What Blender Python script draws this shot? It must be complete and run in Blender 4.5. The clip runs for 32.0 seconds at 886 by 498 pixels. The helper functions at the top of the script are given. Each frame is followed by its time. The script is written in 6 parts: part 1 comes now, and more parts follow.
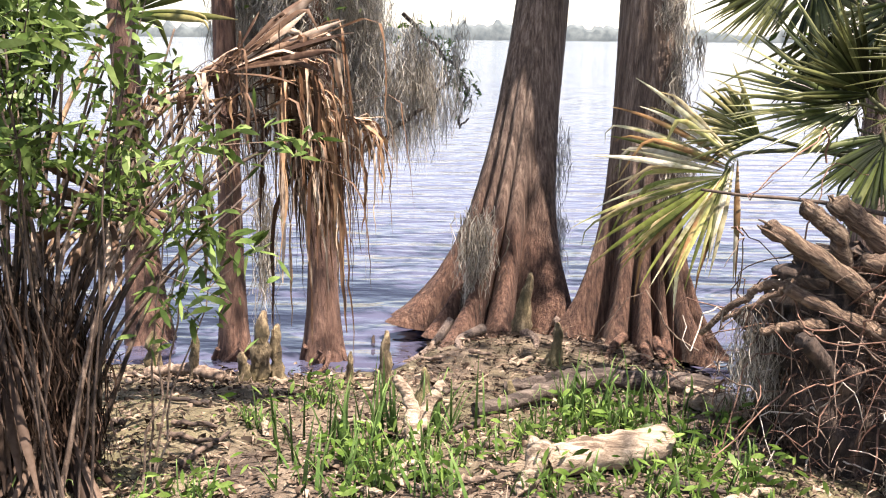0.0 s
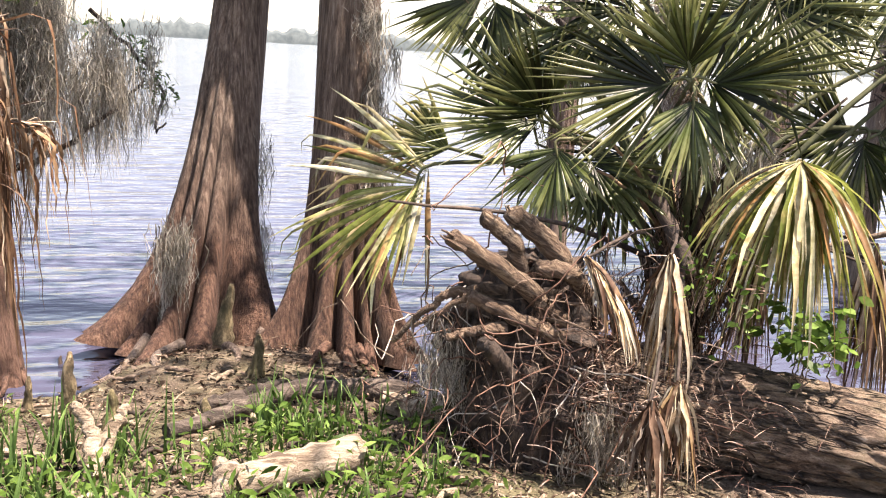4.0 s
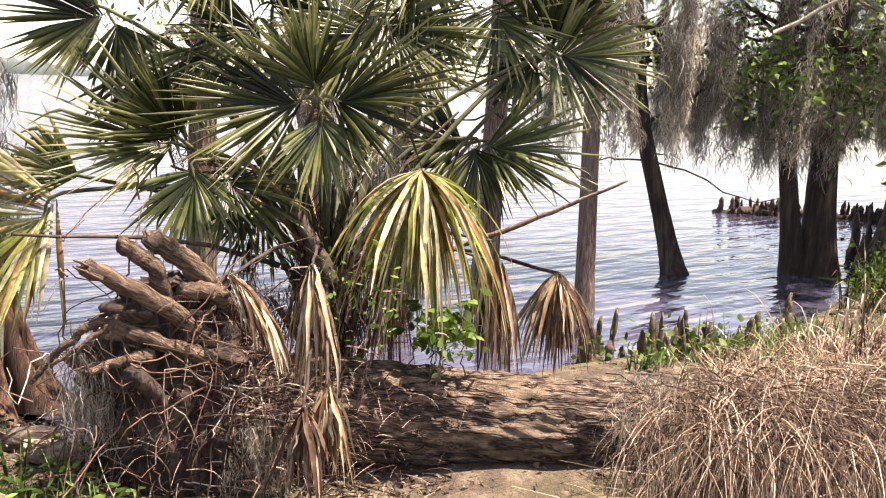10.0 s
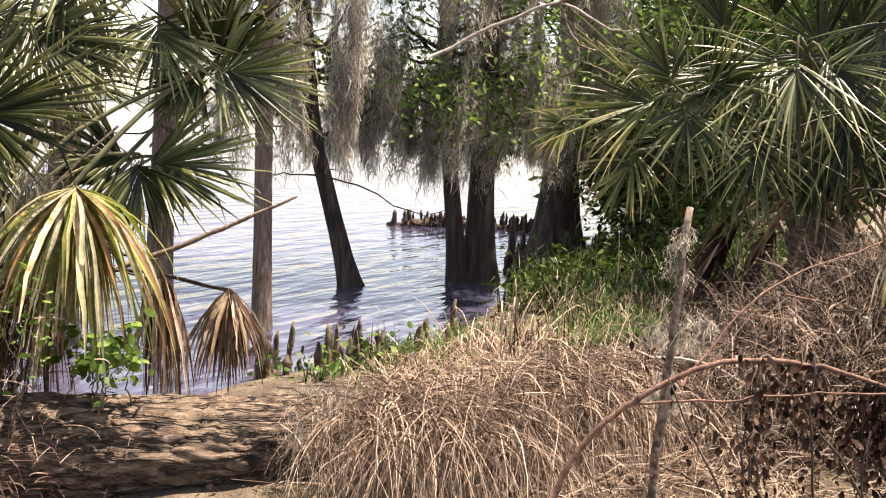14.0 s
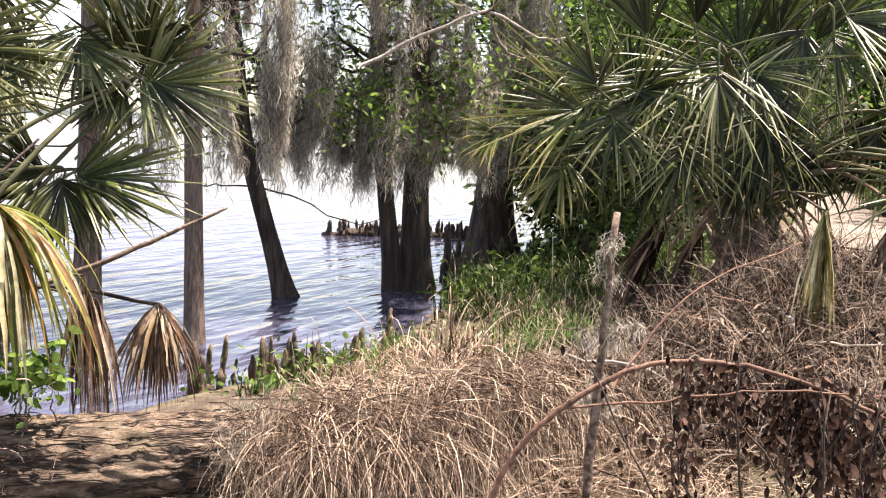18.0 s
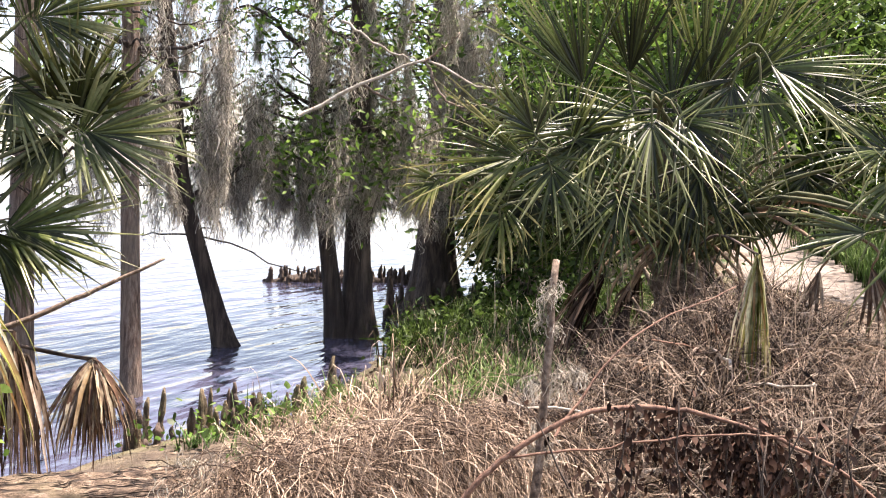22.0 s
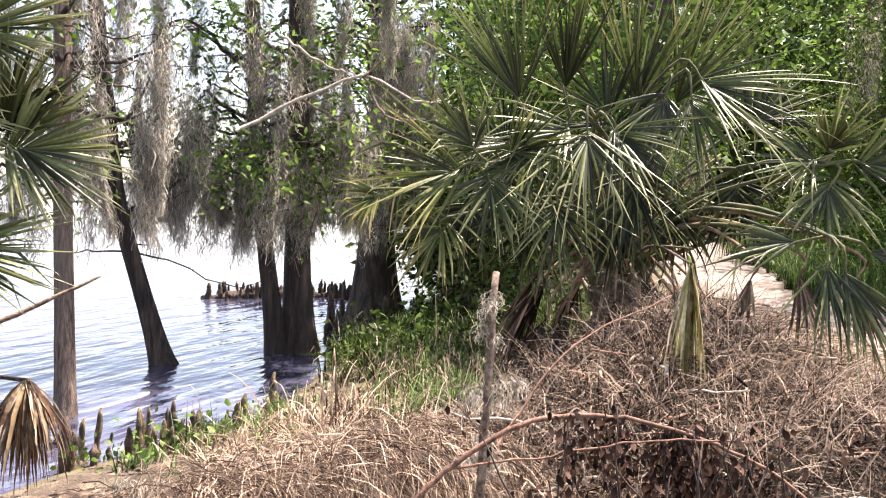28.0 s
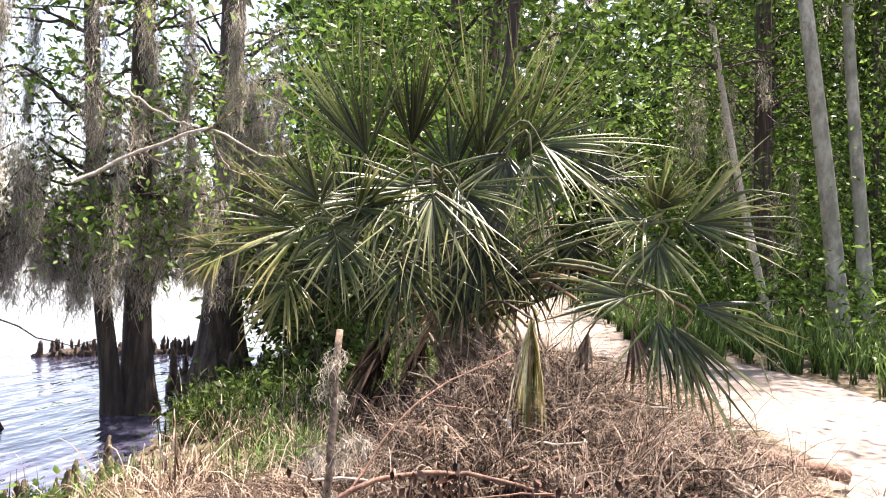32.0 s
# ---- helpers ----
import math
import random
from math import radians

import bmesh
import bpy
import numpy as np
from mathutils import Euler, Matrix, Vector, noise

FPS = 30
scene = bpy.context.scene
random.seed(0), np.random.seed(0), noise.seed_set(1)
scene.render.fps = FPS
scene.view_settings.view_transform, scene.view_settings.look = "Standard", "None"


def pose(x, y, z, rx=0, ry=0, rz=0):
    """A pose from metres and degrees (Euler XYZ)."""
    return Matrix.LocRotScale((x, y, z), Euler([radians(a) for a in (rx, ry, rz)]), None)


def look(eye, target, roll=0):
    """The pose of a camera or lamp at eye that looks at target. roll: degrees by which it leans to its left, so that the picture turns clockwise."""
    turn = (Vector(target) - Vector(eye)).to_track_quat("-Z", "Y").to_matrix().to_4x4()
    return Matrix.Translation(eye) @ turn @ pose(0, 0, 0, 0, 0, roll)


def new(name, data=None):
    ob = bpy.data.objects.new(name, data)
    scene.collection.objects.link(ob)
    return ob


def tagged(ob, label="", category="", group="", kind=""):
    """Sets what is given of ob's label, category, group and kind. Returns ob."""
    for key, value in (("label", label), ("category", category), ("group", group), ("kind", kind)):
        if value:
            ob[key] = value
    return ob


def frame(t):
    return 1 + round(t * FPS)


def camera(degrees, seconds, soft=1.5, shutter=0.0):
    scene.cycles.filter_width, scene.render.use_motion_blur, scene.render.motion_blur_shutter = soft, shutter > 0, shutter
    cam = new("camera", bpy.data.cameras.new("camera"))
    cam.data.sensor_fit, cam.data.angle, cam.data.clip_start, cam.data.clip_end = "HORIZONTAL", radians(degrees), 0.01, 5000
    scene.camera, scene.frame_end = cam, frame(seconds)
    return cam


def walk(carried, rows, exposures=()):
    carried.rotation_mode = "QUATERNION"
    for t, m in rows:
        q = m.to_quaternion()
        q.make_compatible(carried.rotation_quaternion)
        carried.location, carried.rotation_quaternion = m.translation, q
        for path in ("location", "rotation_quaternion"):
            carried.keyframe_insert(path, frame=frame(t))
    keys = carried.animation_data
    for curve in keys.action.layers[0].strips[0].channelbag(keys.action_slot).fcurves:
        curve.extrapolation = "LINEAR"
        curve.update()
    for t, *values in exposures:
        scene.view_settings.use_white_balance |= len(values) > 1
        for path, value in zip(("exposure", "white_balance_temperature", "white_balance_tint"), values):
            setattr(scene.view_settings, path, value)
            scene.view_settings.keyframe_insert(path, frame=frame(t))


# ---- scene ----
cam = camera(51.39, 32.0, soft=1.1)
PATH = [
    (0, pose(0, -0, 1.75, 77.12, -0.58, -0.02)),
    (0.5, pose(0.01, -0.003, 1.747, 77.23, -0.11, -1.09)),
    (1, pose(0.02, -0.006, 1.745, 77.31, -0.11, -2.24)),
    (1.5, pose(0.029, -0.006, 1.749, 77.26, -0.04, -3.6)),
    (2, pose(0.039, -0.006, 1.753, 77.17, -0.06, -4.98)),
    (2.5, pose(0.076, 0.017, 1.758, 77.37, -0.26, -6.29)),
    (3, pose(0.112, 0.04, 1.764, 77.44, -1.62, -8.01)),
    (3.5, pose(0.123, 0.035, 1.769, 77.61, -3.01, -11.57)),
    (4, pose(0.134, 0.029, 1.775, 77.89, -3.24, -16.76)),
    (4.5, pose(0.132, 0.02, 1.773, 78.42, -3.17, -18.84)),
    (6.5, pose(0.126, -0.016, 1.768, 79.66, -3.66, -28.61)),
    (7, pose(0.124, -0.025, 1.767, 79.8, -3.2, -30.14)),
    (7.5, pose(0.129, -0.033, 1.772, 79.83, -3.03, -31.54)),
    (8, pose(0.134, -0.04, 1.777, 79.86, -3.14, -33.17)),
    (8.5, pose(0.138, -0.047, 1.778, 79.97, -2.85, -34.84)),
    (9, pose(0.142, -0.055, 1.78, 79.96, -2.71, -36.33)),
    (9.5, pose(0.145, -0.068, 1.778, 80.03, -2.4, -37.78)),
    (10, pose(0.147, -0.082, 1.777, 80.21, -2.33, -38.31)),
    (10.5, pose(0.143, -0.096, 1.783, 80.43, -3, -39.52)),
    (11, pose(0.139, -0.11, 1.79, 80.88, -3.6, -42.79)),
    (11.5, pose(0.149, -0.124, 1.789, 81.33, -3.88, -47.68)),
    (12, pose(0.159, -0.138, 1.788, 81.58, -3.95, -51.45)),
    (12.5, pose(0.162, -0.143, 1.789, 81.63, -3.91, -53.13)),
    (13, pose(0.164, -0.147, 1.79, 81.57, -3.57, -54.37)),
    (13.5, pose(0.162, -0.151, 1.791, 81.72, -3.55, -56.29)),
    (14, pose(0.159, -0.156, 1.792, 82.12, -3.61, -57.87)),
    (14.5, pose(0.161, -0.158, 1.792, 82.6, -4.19, -59.14)),
    (16.5, pose(0.166, -0.168, 1.792, 82.59, -3.44, -59.86)),
    (17, pose(0.167, -0.17, 1.793, 82.55, -3.16, -60.36)),
    (17.5, pose(0.169, -0.173, 1.794, 82.62, -3.13, -61.07)),
    (18, pose(0.171, -0.176, 1.795, 82.86, -2.98, -61.88)),
    (18.5, pose(0.173, -0.175, 1.8, 83.25, -2.8, -62.84)),
    (19, pose(0.175, -0.174, 1.805, 83.62, -2.42, -63.68)),
    (19.5, pose(0.178, -0.178, 1.809, 84.14, -2.31, -64.3)),
    (20, pose(0.181, -0.181, 1.814, 84.58, -2.39, -64.78)),
    (20.5, pose(0.18, -0.182, 1.816, 85.05, -2.5, -65.12)),
    (21, pose(0.18, -0.184, 1.818, 85.38, -2.44, -65.37)),
    (21.5, pose(0.178, -0.183, 1.818, 85.67, -2.39, -65.52)),
    (22, pose(0.176, -0.181, 1.818, 85.73, -2.51, -65.5)),
    (22.5, pose(0.171, -0.174, 1.816, 85.86, -2.72, -65.52)),
    (23, pose(0.166, -0.166, 1.813, 85.79, -3.57, -65.32)),
    (23.5, pose(0.152, -0.136, 1.808, 85.78, -5.1, -65.11)),
    (24, pose(0.138, -0.106, 1.804, 86.01, -6.03, -65.03)),
    (24.5, pose(0.142, -0.116, 1.806, 85.98, -6.19, -64.77)),
    (26.5, pose(0.155, -0.159, 1.813, 86.07, -2.68, -65.83)),
    (27, pose(0.159, -0.17, 1.815, 86.23, -2.58, -66.49)),
    (27.5, pose(0.155, -0.18, 1.817, 86.39, -1.98, -67.91)),
    (28, pose(0.151, -0.19, 1.819, 86.72, -2.04, -69.25)),
    (28.5, pose(0.142, -0.19, 1.824, 87.15, -2.47, -70.61)),
    (29, pose(0.134, -0.19, 1.828, 87.78, -2.99, -71.78)),
    (29.5, pose(0.125, -0.193, 1.832, 88.56, -3.27, -72.69)),
    (30, pose(0.117, -0.197, 1.837, 89.31, -3.08, -73.73)),
    (30.5, pose(0.129, -0.207, 1.838, 89.8, -2.68, -74.87)),
    (31, pose(0.141, -0.217, 1.839, 90.11, -2.39, -76.18)),
    (31.5, pose(0.145, -0.22, 1.84, 90.18, -2.31, -77.32)),
    (32, pose(0.15, -0.223, 1.841, 90.31, -2.19, -78.44)),
]
walk(cam, PATH, exposures=[(0, 1.98, 6950, 19), (4, 1.98, 7150, 19), (8, 1.9, 7600, 20), (13.5, 1.84, 7600, 19), (18, 1.95, 7150, 19), (22, 2.05, 6950, 19), (32, 2.3, 6950, 20)])

# ---- world, sun ----
SUN_AZ, SUN_EL = math.atan2(0.9, -0.42), radians(70)     # azimuth from +y towards +x
world = bpy.data.worlds.new("world")
scene.world = world
world.use_nodes = True
wn = world.node_tree.nodes
sky = wn.new("ShaderNodeTexSky")
sky.sky_type = "NISHITA"
sky.sun_disc = False
sky.sun_elevation, sky.sun_rotation = SUN_EL, SUN_AZ
sky.dust_density, sky.air_density = 1.0, 1.0
haze = wn.new("ShaderNodeMix")           # bright summer haze over the whole sky
haze.data_type, haze.blend_type = "RGBA", "ADD"
haze.inputs[0].default_value = 1.0
haze.inputs[7].default_value = (1.3, 1.3, 1.3, 1)
world.node_tree.links.new(sky.outputs[0], haze.inputs[6])
world.node_tree.links.new(haze.outputs[2], wn["Background"].inputs[0])
wn["Background"].inputs[1].default_value = 0.08
sun = new("sun", bpy.data.lights.new("sun", "SUN"))
sun.data.energy, sun.data.angle, sun.data.color = 5.0, radians(0.6), (1.0, 0.93, 0.84)
sdir = Vector((math.cos(SUN_EL) * math.sin(SUN_AZ), math.cos(SUN_EL) * math.cos(SUN_AZ), math.sin(SUN_EL)))
sun.matrix_world = look(sdir * 40, (0, 0, 0))


# ---- materials ----
def material(name):
    m = bpy.data.materials.new(name)
    m.use_nodes = True
    nt = m.node_tree
    return m, nt, nt.nodes["Principled BSDF"]


def ramp(nt, stops):
    r = nt.nodes.new("ShaderNodeValToRGB")
    while len(r.color_ramp.elements) < len(stops):
        r.color_ramp.elements.new(0.5)
    for e, (p, c) in zip(r.color_ramp.elements, stops):
        e.position, e.color = p, (*c, 1)
    return r


def mixed(nt, a, b, fac, blend="MIX"):
    n = nt.nodes.new("ShaderNodeMix")
    n.data_type, n.blend_type = "RGBA", blend
    for sock, v in ((n.inputs[0], fac), (n.inputs[6], a), (n.inputs[7], b)):
        if hasattr(v, "is_linked"):
            nt.links.new(v, sock)
        elif isinstance(v, tuple):
            sock.default_value = (*v, 1)
        else:
            sock.default_value = v
    return n.outputs[2]


def texture(nt, scale, detail=6.0, stretch=(1, 1, 1), kind="noise", rough=0.6, grain=None):
    co = nt.nodes.new("ShaderNodeTexCoord")
    mp = nt.nodes.new("ShaderNodeMapping")
    mp.inputs["Scale"].default_value = stretch
    src = co.outputs["Object"]
    if grain:                             # lay the pattern's x axis along the grain
        tn = nt.nodes.new("ShaderNodeMapping")
        tn.inputs["Rotation"].default_value = Vector(grain).rotation_difference(Vector((1, 0, 0))).to_euler()
        nt.links.new(src, tn.inputs[0])
        src = tn.outputs[0]
    nt.links.new(src, mp.inputs[0])
    if kind == "noise":
        n = nt.nodes.new("ShaderNodeTexNoise")
        n.inputs["Detail"].default_value, n.inputs["Roughness"].default_value = detail, rough
    else:
        n = nt.nodes.new("ShaderNodeTexVoronoi")
        n.feature = "DISTANCE_TO_EDGE"
    n.inputs["Scale"].default_value = scale
    nt.links.new(mp.outputs[0], n.inputs["Vector"])
    return n.outputs[0]


def bump(nt, bsdf, height, strength, distance=0.02):
    b = nt.nodes.new("ShaderNodeBump")
    b.inputs["Strength"].default_value, b.inputs["Distance"].default_value = strength, distance
    nt.links.new(height, b.inputs["Height"])
    nt.links.new(b.outputs[0], bsdf.inputs["Normal"])


def bark_material(name, dark, mid, light, stretch=(16, 16, 1.6), strength=0.9, stain=None, distance=0.03, grain=None):
    """Fibrous or fissured bark, with large stains."""
    m, nt, p = material(name)
    fine = texture(nt, 1.0, 8, stretch, rough=0.7, grain=grain)
    big = texture(nt, 1.3, 4)
    col = ramp(nt, [(0.4, dark), (0.5, mid), (0.61, light)])
    nt.links.new(fine, col.inputs[0])
    spots = ramp(nt, [(0.42, (0, 0, 0)), (0.62, (1, 1, 1))])
    nt.links.new(big, spots.inputs[0])
    nt.links.new(mixed(nt, col.outputs[0], stain or tuple(c * 0.6 for c in mid), mixed(nt, (0, 0, 0), (0.6, 0.6, 0.6), spots.outputs[0])), p.inputs["Base Color"])
    p.inputs["Roughness"].default_value = 0.85
    bump(nt, p, fine, strength, distance)
    return m


def blade_material(name, base, mid, tip, rough=0.42, through_light=0.3, spread=0.35, kinds=(), gloss=0.15):
    """Leaf blades whose colour goes from base to tip along the attribute 'along' and differs from blade to blade."""
    m, nt, p = material(name)
    at = nt.nodes.new("ShaderNodeAttribute")
    at.attribute_name = "along"
    geo = nt.nodes.new("ShaderNodeNewGeometry")
    col = ramp(nt, [(0.05, base), (0.5, mid), (0.95, tip)])
    add = nt.nodes.new("ShaderNodeMath")
    add.operation = "MULTIPLY_ADD"
    nt.links.new(geo.outputs["Random Per Island"], add.inputs[0])
    add.inputs[1].default_value = spread
    nt.links.new(at.outputs["Fac"], add.inputs[2])
    sub = nt.nodes.new("ShaderNodeMath")
    sub.operation = "SUBTRACT"
    nt.links.new(add.outputs[0], sub.inputs[0])
    sub.inputs[1].default_value = spread / 2
    nt.links.new(sub.outputs[0], col.inputs[0])
    val = ramp(nt, [(0.0, (0.5, 0.5, 0.5)), (1.0, (1.35, 1.35, 1.35))])
    nt.links.new(geo.outputs["Random Per Island"], val.inputs[0])
    spot = texture(nt, 45, 3)
    worn = ramp(nt, [(0.35, (0.75, 0.72, 0.68)), (0.6, (1.05, 1.05, 1.05))])
    nt.links.new(spot, worn.inputs[0])
    own = col.outputs[0]
    if kinds:
        frac = nt.nodes.new("ShaderNodeMath")
        frac.operation = "MULTIPLY"
        nt.links.new(geo.outputs["Random Per Island"], frac.inputs[0])
        frac.inputs[1].default_value = 17.3
        part_of = nt.nodes.new("ShaderNodeMath")
        part_of.operation = "FRACT"
        nt.links.new(frac.outputs[0], part_of.inputs[0])
        pick = ramp(nt, [(i / len(kinds), k) for i, k in enumerate(kinds)])
        pick.color_ramp.interpolation = "CONSTANT"
        nt.links.new(part_of.outputs[0], pick.inputs[0])
        streak = ramp(nt, [(0.5, (0, 0, 0)), (0.72, (1, 1, 1))])
        nt.links.new(texture(nt, 14, 2), streak.inputs[0])
        own = mixed(nt, pick.outputs[0], own, streak.outputs[0])
    c = mixed(nt, mixed(nt, own, val.outputs[0], 1.0, "MULTIPLY"), worn.outputs[0], 1.0, "MULTIPLY")
    nt.links.new(c, p.inputs["Base Color"])
    p.inputs["Roughness"].default_value = rough
    p.inputs["Specular IOR Level"].default_value = gloss
    tr = nt.nodes.new("ShaderNodeBsdfTranslucent")
    nt.links.new(c, tr.inputs[0])
    mx = nt.nodes.new("ShaderNodeMixShader")
    mx.inputs[0].default_value = through_light
    nt.links.new(p.outputs[0], mx.inputs[1])
    nt.links.new(tr.outputs[0], mx.inputs[2])
    nt.links.new(mx.outputs[0], nt.nodes["Material Output"].inputs[0])
    return m


CYPRESS = bark_material("cypress_bark", (0.085, 0.05, 0.036), (0.23, 0.15, 0.11), (0.38, 0.29, 0.23), (55, 55, 2.6), 1.0, (0.25, 0.21, 0.175), 0.05)
CYPRESS_RED = bark_material("red_cypress_bark", (0.045, 0.022, 0.015), (0.145, 0.072, 0.047), (0.26, 0.15, 0.1), (48, 48, 3), 1.0, (0.13, 0.075, 0.055), 0.04)
# darkened cypress bark: the canopy's shade is put into its colour
CYPRESS_SHADED = bark_material("shaded_cypress_bark", (0.016, 0.01, 0.008), (0.05, 0.034, 0.027), (0.115, 0.085, 0.065), (18, 18, 1.8), 0.9)
PALE_BARK = bark_material("pale_smooth_bark", (0.16, 0.15, 0.125), (0.29, 0.27, 0.225), (0.42, 0.4, 0.34), (6, 6, 3), 0.3, (0.15, 0.15, 0.11), 0.01)


def waterline_bark():
    """Grey-brown fibrous bark that turns red-brown where floods reach it."""
    m, nt, p = material("waterline_bark")
    fine, mid, big = texture(nt, 1.0, 9, (60, 60, 2.4), rough=0.72), texture(nt, 1.0, 5, (14, 14, 1.0)), texture(nt, 2.0, 4)
    grey = ramp(nt, [(0.36, (0.07, 0.045, 0.034)), (0.5, (0.2, 0.14, 0.105)), (0.64, (0.4, 0.31, 0.245))])
    red = ramp(nt, [(0.36, (0.035, 0.016, 0.011)), (0.5, (0.125, 0.062, 0.04)), (0.66, (0.25, 0.15, 0.1))])
    for r in (grey, red):
        nt.links.new(fine, r.inputs[0])
    co, sep = nt.nodes.new("ShaderNodeTexCoord"), nt.nodes.new("ShaderNodeSeparateXYZ")
    nt.links.new(co.outputs["Object"], sep.inputs[0])
    up = nt.nodes.new("ShaderNodeMath")
    up.operation = "MULTIPLY_ADD"
    nt.links.new(big, up.inputs[0])
    up.inputs[1].default_value = 0.9
    nt.links.new(sep.outputs[2], up.inputs[2])
    level = ramp(nt, [(0.62, (0, 0, 0)), (1.0, (1, 1, 1))])
    scale_ = nt.nodes.new("ShaderNodeMath")
    scale_.operation = "MULTIPLY"
    scale_.inputs[1].default_value = 0.62
    nt.links.new(up.outputs[0], scale_.inputs[0])
    nt.links.new(scale_.outputs[0], level.inputs[0])
    streak = ramp(nt, [(0.35, (0.55, 0.53, 0.52)), (0.62, (1.12, 1.12, 1.12))])
    nt.links.new(mid, streak.inputs[0])
    c = mixed(nt, mixed(nt, red.outputs[0], grey.outputs[0], level.outputs[0]), streak.outputs[0], 1.0, "MULTIPLY")
    nt.links.new(c, p.inputs["Base Color"])
    p.inputs["Roughness"].default_value = 0.88
    bump(nt, p, fine, 1.0, 0.05)
    return m


def cracked_bark():
    """Old log bark: plates with black cracks between them, pale where the surface has flaked."""
    m, nt, p = material("log_bark")
    way = (0.77, -0.64, -0.03)
    plates = texture(nt, 1.0, 3, (3.5, 17, 17), grain=way)
    fine, big = texture(nt, 22, 9, (0.5, 1.5, 1.5), rough=0.78, grain=way), texture(nt, 3.0, 6, rough=0.7)
    edge = ramp(nt, [(0.44, (1, 1, 1)), (0.485, (0.2, 0.18, 0.17)), (0.505, (0.25, 0.23, 0.22)), (0.55, (1, 1, 1))])
    nt.links.new(plates, edge.inputs[0])
    col = ramp(nt, [(0.36, (0.02, 0.013, 0.01)), (0.47, (0.1, 0.066, 0.046)), (0.56, (0.24, 0.17, 0.12)), (0.68, (0.45, 0.36, 0.28))])
    nt.links.new(fine, col.inputs[0])
    lich = ramp(nt, [(0.5, (0, 0, 0)), (0.66, (0.7, 0.7, 0.7))])
    nt.links.new(big, lich.inputs[0])
    c = mixed(nt, mixed(nt, col.outputs[0], (0.2, 0.16, 0.1), lich.outputs[0]), edge.outputs[0], 1.0, "MULTIPLY")
    nt.links.new(c, p.inputs["Base Color"])
    p.inputs["Roughness"].default_value = 0.9
    hgt = nt.nodes.new("ShaderNodeMath")
    hgt.operation = "MULTIPLY_ADD"
    nt.links.new(fine, hgt.inputs[0])
    hgt.inputs[1].default_value = 0.7
    nt.links.new(edge.outputs[0], hgt.inputs[2])
    bump(nt, p, hgt.outputs[0], 1.0, 0.05)
    return m


WATER_BARK = waterline_bark()
LOG_BARK = cracked_bark()
DRIFTWOOD = bark_material("driftwood", (0.1, 0.068, 0.045), (0.3, 0.235, 0.17), (0.46, 0.38, 0.29), (7, 34, 34), 1.0, (0.3, 0.23, 0.16))
ROOT_WOOD = bark_material("root_wood", (0.03, 0.018, 0.012), (0.14, 0.09, 0.057), (0.36, 0.27, 0.18), (5, 60, 60), 1.0, (0.16, 0.1, 0.065), 0.05, (-0.78, 0.22, 0.5))
SOIL_FIBRE = bark_material("root_soil", (0.012, 0.008, 0.006), (0.045, 0.03, 0.022), (0.13, 0.09, 0.065), (20, 20, 9), 1.0)
KNEE = bark_material("knee_bark", (0.03, 0.019, 0.012), (0.12, 0.083, 0.05), (0.36, 0.28, 0.17), (30, 30, 14), 1.0, (0.11, 0.1, 0.035), 0.03)
KNEE_DARK = bark_material("dark_knee_bark", (0.018, 0.012, 0.009), (0.06, 0.04, 0.03), (0.13, 0.09, 0.07), (14, 14, 5), 0.8)
BOG_WOOD = bark_material("bog_wood", (0.02, 0.014, 0.011), (0.075, 0.055, 0.043), (0.2, 0.16, 0.13), (8, 30, 30), 1.0)
TWIG = bark_material("twig_bark", (0.05, 0.033, 0.023), (0.16, 0.112, 0.08), (0.32, 0.25, 0.19), (30, 30, 30), 0.4)
TWIG_RED = bark_material("red_twig_bark", (0.06, 0.03, 0.02), (0.17, 0.09, 0.06), (0.27, 0.16, 0.11), (30, 30, 30), 0.4)
PALE_TWIG = bark_material("pale_twig_bark", (0.24, 0.2, 0.16), (0.45, 0.4, 0.33), (0.6, 0.55, 0.48), (30, 30, 30), 0.4)
PALM_TRUNK = bark_material("palm_trunk", (0.04, 0.028, 0.02), (0.13, 0.095, 0.07), (0.27, 0.22, 0.17), (14, 14, 22), 0.9)

# one palm green in three tones: inner shade, half light, sunlit blades
FROND_SHADE = blade_material("palm_green_shaded", (0.01, 0.014, 0.004), (0.028, 0.038, 0.009), (0.105, 0.112, 0.042), 0.32, 0.2, 0.6, gloss=0.2)
FROND_HALF_LIT = blade_material("palm_green_half_lit", (0.016, 0.024, 0.007), (0.066, 0.09, 0.023), (0.21, 0.22, 0.095), 0.3, 0.26, 0.6, gloss=0.35)
FROND_LIT = blade_material("palm_green_lit", (0.028, 0.042, 0.011), (0.09, 0.115, 0.036), (0.25, 0.26, 0.13), 0.4, 0.28, 0.7, gloss=0.32)
FROND_YELLOW = blade_material("palm_yellowing", (0.5, 0.43, 0.24), (0.24, 0.25, 0.07), (0.34, 0.26, 0.12), 0.4, 0.32, 0.9,
                              ((0.13, 0.16, 0.035), (0.6, 0.57, 0.36), (0.24, 0.27, 0.07), (0.66, 0.62, 0.46), (0.1, 0.12, 0.03), (0.42, 0.42, 0.16), (0.26, 0.15, 0.065), (0.55, 0.46, 0.27)), 0.2)
FROND_LIME = blade_material("palm_lime", (0.05, 0.07, 0.018), (0.115, 0.135, 0.036), (0.3, 0.27, 0.12), 0.34, 0.3, 0.6, gloss=0.2)
